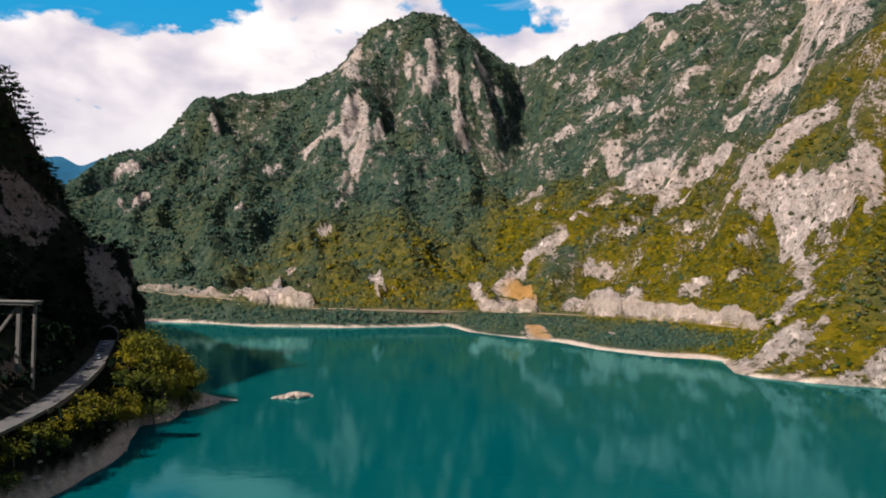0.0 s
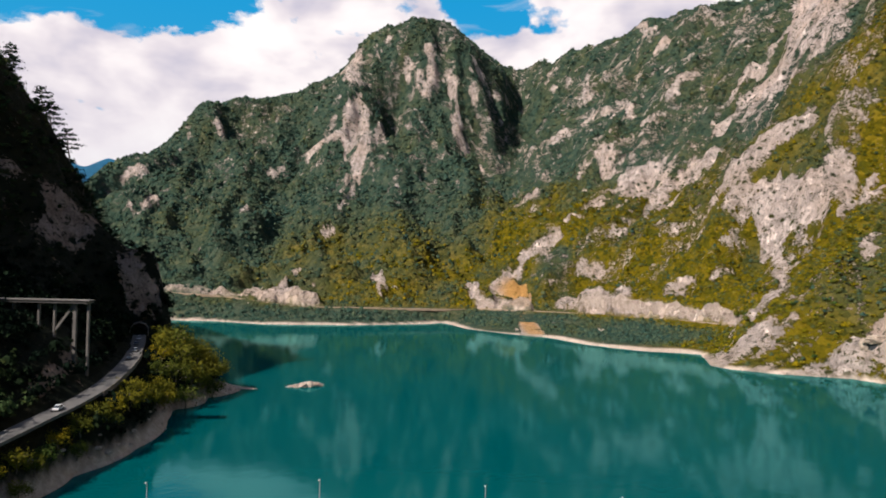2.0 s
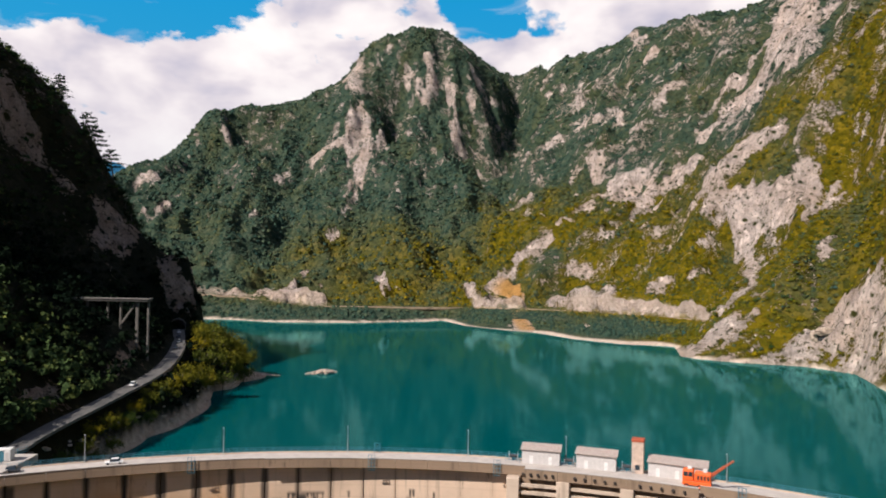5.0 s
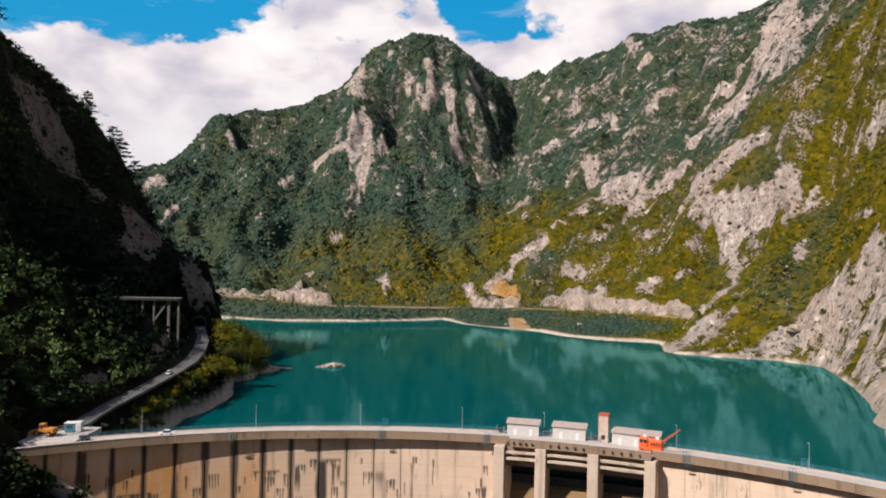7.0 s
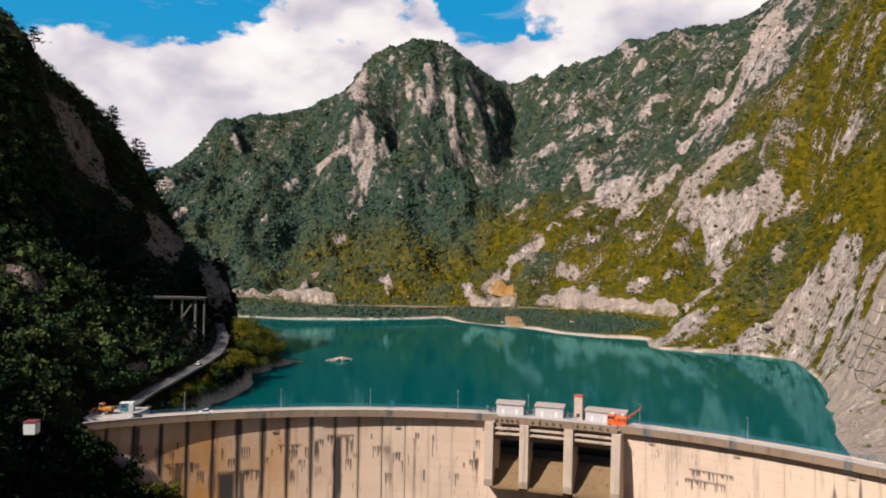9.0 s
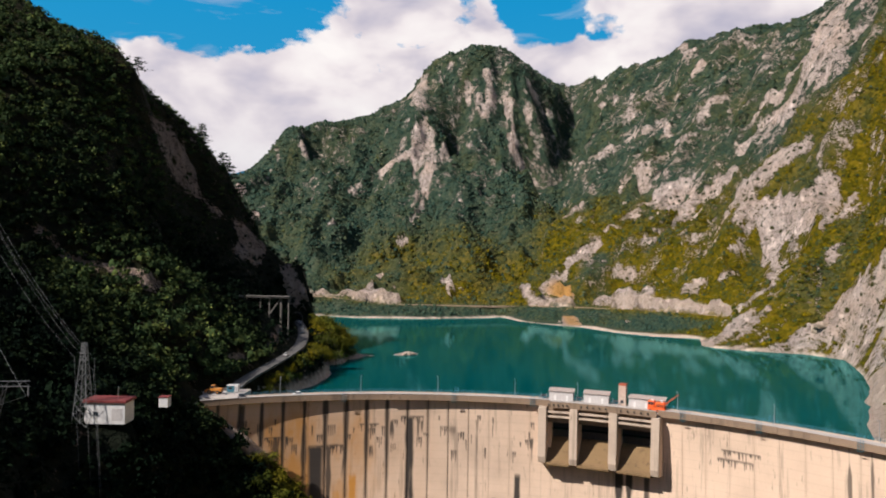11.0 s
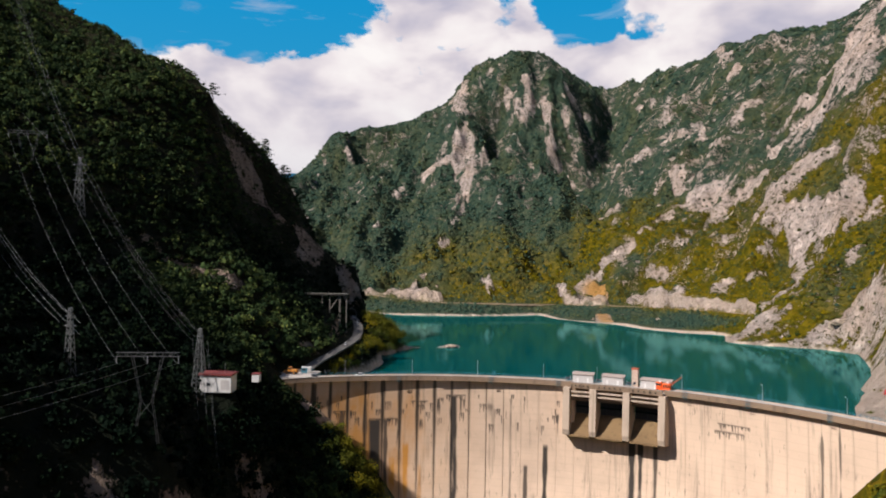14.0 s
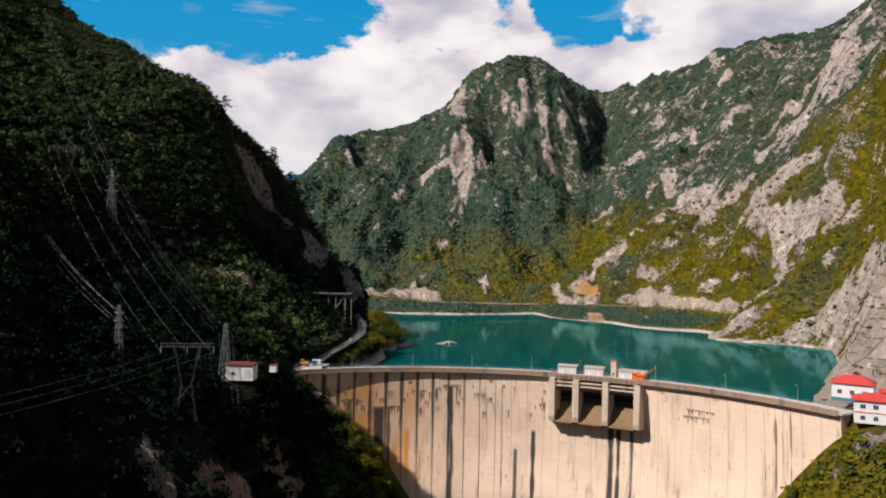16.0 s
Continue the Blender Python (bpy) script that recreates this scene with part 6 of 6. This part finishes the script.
def slope_rock(x, y, h):
    e = 4.0
    s = np.hypot((height(x + e, y) - h) / e, (height(x, y + e) - h) / e)
    return np.maximum(rockiness(x, y, h), bare_scatter(x, y, h, s))


def plant(x, y, rng, low, thin, clear_road=8.0):
    """Keeps the spots where a tree can stand: off the water, roads, dam and bare rock."""
    h = height(x, y)
    keep = h > low
    r = slope_rock(x, y, h)
    keep &= rng.random(len(x)) > np.clip(r * 1.5 - 0.15, 0, thin)
    keep &= near_line(x, y, ROAD, 4) > clear_road
    side, level = road_side(x, y)
    keep &= (side > 6) & ((side > 11) | (h < level + 1) | (road_cut(x, y, side) < 2.5))
    keep &= (np.abs(x - 96) > 8) | (y < 515) | (y > 645)
    keep &= (x < -136) | (x > -102) | (y < 195) | (y > 206)
    keep &= (np.abs(np.hypot(x - DAM_C[0], y - DAM_C[1]) - 181.5) > 8) | (x < -112)
    for cx, cy, rad in ((-109, 17.5, 7.5), (-98, 90, 9), (-105, 84, 9), (-105, 44, 4), (146, 14, 13), (150, 38, 13), (-114, 11, 4), (-132, -38, 3)):
        keep &= np.hypot(x - cx, y - cy) > rad
    return x[keep], y[keep], h[keep]


def grow_woods():
    rng = np.random.default_rng(5)
    # far mountains
    n = 120000
    a = np.radians(rng.uniform(-34, 40, n))
    r = rng.uniform(600 ** 1.4, 2080 ** 1.4, n) ** (1 / 1.4)
    x, y = r * np.sin(a), -330 + r * np.cos(a)
    ok = (y > 440) | ((x > 60) & (r > 700))
    x, y, h = plant(x[ok], y[ok], rng, 2.5, 0.70)
    e = 12.0
    face = (height(x, y + e) - height(x, y - e)) * (y + 150) + (height(x + e, y) - height(x - e, y)) * x
    ok = face > -2 * e * 0.1 * np.hypot(x, y)
    x, y, h = x[ok][:58000], y[ok][:58000], h[ok][:58000]
    size = rng.uniform(1.0, 3.0, len(x)) * (0.85 + 0.6 * smooth(500, 1300, y)) * (1 - 0.6 * slope_rock(x, y, h))
    woodland("mountain_woodland", x, y, h - 0.8, size, size * rng.uniform(0.9, 1.6, len(x)), 2, M_FAR, "mixed green woodland covering the far mountain slopes", rng, 0.5)
    # low bushes between the trees of the dry slope
    n = 90000
    a = np.radians(rng.uniform(3, 36, n))
    r = np.sqrt(rng.uniform(760 ** 2, 1350 ** 2, n))
    x, y = r * np.sin(a), -330 + r * np.cos(a)
    x, y, h = plant(x, y, rng, 2.5, 0.93)
    ok = h < 330
    x, y, h = x[ok][:24000], y[ok][:24000], h[ok][:24000]
    size = rng.uniform(0.7, 1.9, len(x))
    woodland("mountain_scrub", x, y, h - 0.4, size, size * rng.uniform(0.7, 1.1, len(x)), 1, M_FAR, "golden olive bushes on the dry mountain slope", rng, 0.55)
    # wooded slope on the near bank
    n = 60000
    x, y = rng.uniform(-500, -50, n), rng.uniform(-130, 420, n)
    ok = ((x > -330) | (y > 40)) & ((x > -350) | (y > 170))
    x, y, h = plant(x[ok], y[ok], rng, -150, 0.8, 5.5)
    ok = (h > 4.5) | (y < 60)
    x, y, h = x[ok][:15000], y[ok][:15000], h[ok][:15000]
    size = rng.uniform(1.8, 4.2, len(x)) * np.where((x < -140) & (y > 235), 0.6, 1.0)
    woodland("slope_woodland", x, y, h - 0.6, size, size * rng.uniform(1.2, 1.9, len(x)), 21, M_SHADE, "dense broadleaf trees coloured dark for the slope's shade", rng, 0.25, 4)
    # trees below the house at the dam's end
    x, y = rng.uniform(-106, -46, 700), rng.uniform(0, 76, 700)
    x, y = np.concatenate([x, rng.uniform(-160, -106, 420)]), np.concatenate([y, rng.uniform(24, 80, 420)])
    x, y, h = plant(x, y, rng, -90, 0.6)
    size = rng.uniform(1.3, 4.0, len(x))
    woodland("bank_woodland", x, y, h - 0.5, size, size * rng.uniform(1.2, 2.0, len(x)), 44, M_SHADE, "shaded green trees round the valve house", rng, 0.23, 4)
    x, y = rng.uniform(80, 165, 2600), rng.uniform(-70, 46, 2600)
    x, y, h = plant(x, y, rng, -90, 0.6)
    ok = h < 9
    x, y, h = x[ok][-1500:], y[ok][-1500:], h[ok][-1500:]
    size = rng.uniform(0.9, 3.0, len(x))
    woodland("abutment_woodland", x, y, h - 0.5, size, size * rng.uniform(1.2, 2.0, len(x)), 46, M_LEAF, "sunlit yellow-green trees below the dam's end", rng, 0.25, 4)
    # scrub on the sunny bank
    n = 12000
    x, y = rng.uniform(85, 420, n), rng.uniform(-120, 470, n)
    x, y, h = plant(x, y, rng, -110, 0.9)
    ok = (h > 3) | (y < 20)
    x, y, h = x[ok][:5200], y[ok][:5200], h[ok][:5200]
    size = rng.uniform(1.0, 2.5, len(x))
    woodland("hillside_scrub", x, y, h - 0.4, size, size * rng.uniform(0.9, 1.5, len(x)), 21, M_LEAF, "dry olive scrub among pale rocks", rng, 0.3, 3)


grow_woods()


def single_tree(name, at, tall, wide, label, group, seed, mat=M_LEAF, pine=False):
    rng = np.random.default_rng(seed)
    t = thing(name, at, float(rng.uniform(0, 360)), label, "tree", group)
    bm = bmesh.new()
    lean = Vector((rng.uniform(-0.12, 0.12) * tall, rng.uniform(-0.12, 0.12) * tall, tall * (0.95 if pine else 0.6)))
    prev, n = Vector((0, 0, -0.6)), 6
    r0 = 0.035 * tall
    for i in range(1, n + 1):
        k = i / n
        p = lean * k + Vector((rng.normal(0, 0.02) * tall, rng.normal(0, 0.02) * tall, 0))
        d = p - prev
        m = Matrix.Translation((p + prev) / 2) @ d.to_track_quat("Z", "Y").to_matrix().to_4x4()
        bmesh.ops.create_cone(bm, cap_ends=True, segments=7, radius1=r0 * (1 - 0.8 * (k - 1 / n)), radius2=r0 * (1 - 0.8 * k), depth=d.length * 1.05, matrix=m)
        prev = p
    part("trunk", bm, M_BARK, t)
    limbs, tips = bmesh.new(), []
    for i in range(11 if pine else 8):
        k = 0.42 + 0.58 * i / (10 if pine else 7)
        a = i * 2.4 + rng.uniform(-0.4, 0.4)
        reach = wide * (rng.uniform(0.55, 1.0)) * ((1.15 - 0.55 * k) if pine else 0.7)
        s = lean * k
        e = s + Vector((math.cos(a) * reach, math.sin(a) * reach, tall * (0.02 if pine else rng.uniform(0.1, 0.3))))
        bar(limbs, s, e, 0.012 * tall, 5)
        tips.append((e, reach))
    part("limb", limbs, M_BARK, t)
    cs, ss, facing, tone = [], [], [], []
    for e, reach in tips + [(lean + Vector((0, 0, 0.1 * tall)), wide * 0.6)]:
        m = 30 if pine else 85
        spread = np.array([reach * 0.5, reach * 0.5, (0.016 if pine else 0.16) * tall])
        away = rng.normal(size=(m, 3))
        # tone rises with height in a clump: lit top and shaded underside painted in
        tone.append(np.clip(rng.random() * 0.75 + rng.random(m) * 0.3 + 0.12 * away[:, 2], 0, 1))
        facing.append(away + np.array([0, 0, 0.5]))
        cs.append(np.array(e) + away * spread * (0.8 if pine else 0.75))
        ss.append(np.full(m, (0.045 if pine else 0.043) * tall))
    v, q = leaf_cards(np.concatenate(cs), np.concatenate(facing), rng, np.concatenate(ss))
    k = len(v)
    dry = 0.0 if pine else float(np.clip(0.55 + rng.normal(0, 0.25), 0, 1))
    ob = mesh_from("crown", v, q, mat, False, {"tint": np.full(k, dry), "vary": np.repeat(np.concatenate(tone), 4)})
    ob.parent = t
    return t


def ground_at(x, y):
    return float(height(np.array([float(x)]), np.array([float(y)]))[0])


# pines along the cliff edge
for i, (x, y, tall) in enumerate(((-214, 341, 15), (-209, 338, 11), (-194, 338, 16), (-188, 338, 18), (-176, 330, 15), (-222, 258, 12), (-167, 328, 10), (-163, 326, 9), (-158, 328, 9), (-152, 327, 8), (-243, 224, 11), (-236, 232, 9))):
    single_tree("pine", (x, y, ground_at(x, y) - 0.3), tall, tall * 0.36, "flat-topped dark pine on the cliff edge", "pines on the cliff", 60 + i, M_PINE, True)
# trees between the bank road and the shore
PROM = [(-93, 250, 11), (-90, 258, 12), (-96, 264, 13), (-88, 266, 11), (-100, 272, 13), (-93, 275, 12), (-86, 274, 10), (-104, 282, 12), (-95, 284, 11), (-101, 256, 10), (-88, 246, 9), (-106, 290, 10), (-98, 292, 9), (-113, 299, 10),
        (-99, 246, 9), (-94, 239, 9), (-104, 268, 11), (-108, 279, 11), (-90, 281, 10), (-84, 268, 8), (-97, 278, 12), (-88, 289, 8), (-91, 231, 8), (-97, 235, 8)]
PROM += [(-91, 214, 8), (-94, 207, 8), (-91, 199, 8), (-92, 190, 7), (-94, 221, 7), (-92, 180, 7), (-93, 170, 6.5), (-94, 160, 6), (-93, 151, 6), (-95, 142, 6), (-96, 133, 6), (-95, 124, 5.5), (-96, 115, 5), (-91, 164, 5), (-92, 128, 5), (-92, 138, 5), (-93, 146, 5), (-90, 186, 5), (-95, 108, 4.5)]
for i, (x, y, tall) in enumerate(PROM):
    single_tree("tree", (x, y, ground_at(x, y) - 0.2), tall, tall * 0.62, "bushy yellow-green tree between the road and shore", "trees along the bank road", 200 + i)


for i, (x, y, tall) in enumerate(((-79, 78, 9), (-75, 74, 10), (-71, 77, 9), (-69, 70, 10), (-65, 76, 10), (-63, 69, 11), (-60, 74, 10), (-57, 70, 10), (-54, 73, 9), (-73, 66, 10), (-67, 63, 10), (-61, 62, 9), (-83, 72, 8), (-79, 66, 9))):
    single_tree("tree", (x, y, ground_at(x, y) - 0.3), tall, tall * 0.5, "yellow-green tree at the foot of the dam's end", "trees at the dam foot", 400 + i)


def conifer(at, tall, seed):
    """A narrow spruce: straight trunk and drooping tiers."""
    rng = np.random.default_rng(seed)
    t = thing("spruce", at, float(rng.uniform(0, 360)), "narrow dark green spruce beside the dam face", "tree", "spruces at the dam end")
    bm = bmesh.new()
    bmesh.ops.create_cone(bm, cap_ends=True, segments=7, radius1=0.028 * tall, radius2=0.01, depth=tall, matrix=Matrix.Translation((0, 0, tall / 2 - 0.4)))
    part("trunk", bm, M_BARK, t)
    cs, out = [], []
    for k in range(11):
        f = k / 10
        reach = 0.24 * tall * (1 - 0.9 * f) * rng.uniform(0.8, 1.15)
        m = int(46 * (1 - 0.72 * f))
        a, r = rng.uniform(0, 6.28, m), reach * np.sqrt(rng.uniform(0.05, 1, m))
        cs.append(np.stack([r * np.cos(a), r * np.sin(a), tall * (0.14 + 0.84 * f) - 0.35 * r + rng.normal(0, 0.02 * tall, m)], 1))
        out.append(np.stack([np.cos(a), np.sin(a), np.full(m, 0.8)], 1))
    cs, out = np.concatenate(cs), np.concatenate(out)
    v, q = leaf_cards(cs, out, rng, np.full(len(cs), 0.045 * tall))
    ob = mesh_from("crown", v, q, M_LEAF, False, {"tint": np.full(len(v), 0.18), "vary": np.repeat(rng.random(len(v) // 4), 4)})
    ob.parent = t


for i, (deg, r, tall) in enumerate(((46.2, 169.5, 8), (47.4, 170.5, 10), (48.8, 169, 9), (50.2, 171, 8), (51.4, 168, 11), (49.4, 165, 7), (52.6, 170.5, 7))):
    p = on_arc(deg, r, 0)
    conifer((p.x, p.y, ground_at(p.x, p.y) - 0.3), tall, 700 + i)


# ---- anchored rock face and cave on the sunny bank ----
def uphill(p, way, z):
    """The spot along a line of slope where the ground reaches a height."""
    lo, hi = 0.0, 90.0
    d = np.linspace(lo, hi, 240)
    h = height(p[0] + way[0] * d, p[1] + way[1] * d)
    k = int(np.argmax(h > z))
    return Vector((p[0] + way[0] * d[k], p[1] + way[1] * d[k], float(h[k])))


def anchored_face():
    f = thing("anchor_grid", label="short concrete anchor beams in rows on the pale rock face", category="retaining grid")
    way = (0.905, -0.42)
    base = [(166 + 36 * k / 12, 97 + 78 * k / 12) for k in range(14)]
    out = Vector((-way[0], -way[1], 0.45)) * 0.45
    rows = [[uphill(p, way, z + 0.7 * math.sin(k * 1.7 + z)) + out for k, p in enumerate(base)] for z in (13, 18, 23, 28, 33, 38, 44, 50, 56, 62)]
    for j, row in enumerate(rows):
        for k, (a, b) in enumerate(zip(row, row[1:])):
            if (b - a).length < 13 and (j + 2 * k) % 5:
                bm = bmesh.new()
                bar(bm, a.lerp(b, 0.12), a.lerp(b, 0.86), 0.3, 4)
                part("beam", bm, M_OLDCONC, f)
    for k in range(1, 14, 3):
        for lo, hi in zip(rows[:6], rows[1:6]):
            if (hi[k] - lo[k]).length < 11:
                bm = bmesh.new()
                bar(bm, lo[k], hi[k], 0.2, 4)
                part("rib", bm, M_OLDCONC, f)


anchored_face()


M_CAVERIM = plain("ochre_cave_rock", (0.46, 0.36, 0.27), 0.9, vary=0.6, scale=0.35, bumps=0.6)


def cave():
    c = thing("cave", label="dark cave hollow in the pale shore cliff", category="cave")
    p = uphill((252, 352, 0), (0.8, 0.6), 11)
    # solid lump in black, painted shade in place of a real hollow
    bm = boulder((5.5, 3.2, 3.4), 0.31, 1.0)
    bmesh.ops.translate(bm, vec=p + Vector((0, 0, 1.0)), verts=bm.verts)
    part("hollow", bm, M_DARK, c, "solid black lump for the cave's darkness")
    for dx, dz, sx, sz in ((0, 5.2, 7.5, 2.6), (-6.0, 1.0, 2.4, 4.0), (6.2, 0.6, 2.6, 3.6)):
        bm = boulder((sx, 3.0, sz), 0.1 + dz, 1.0)
        bmesh.ops.translate(bm, vec=p + Vector((dx * 0.8, -dx * 0.55 - 1.2, dz)), verts=bm.verts)
        part("rock_rim", bm, M_CAVERIM, c)


cave()
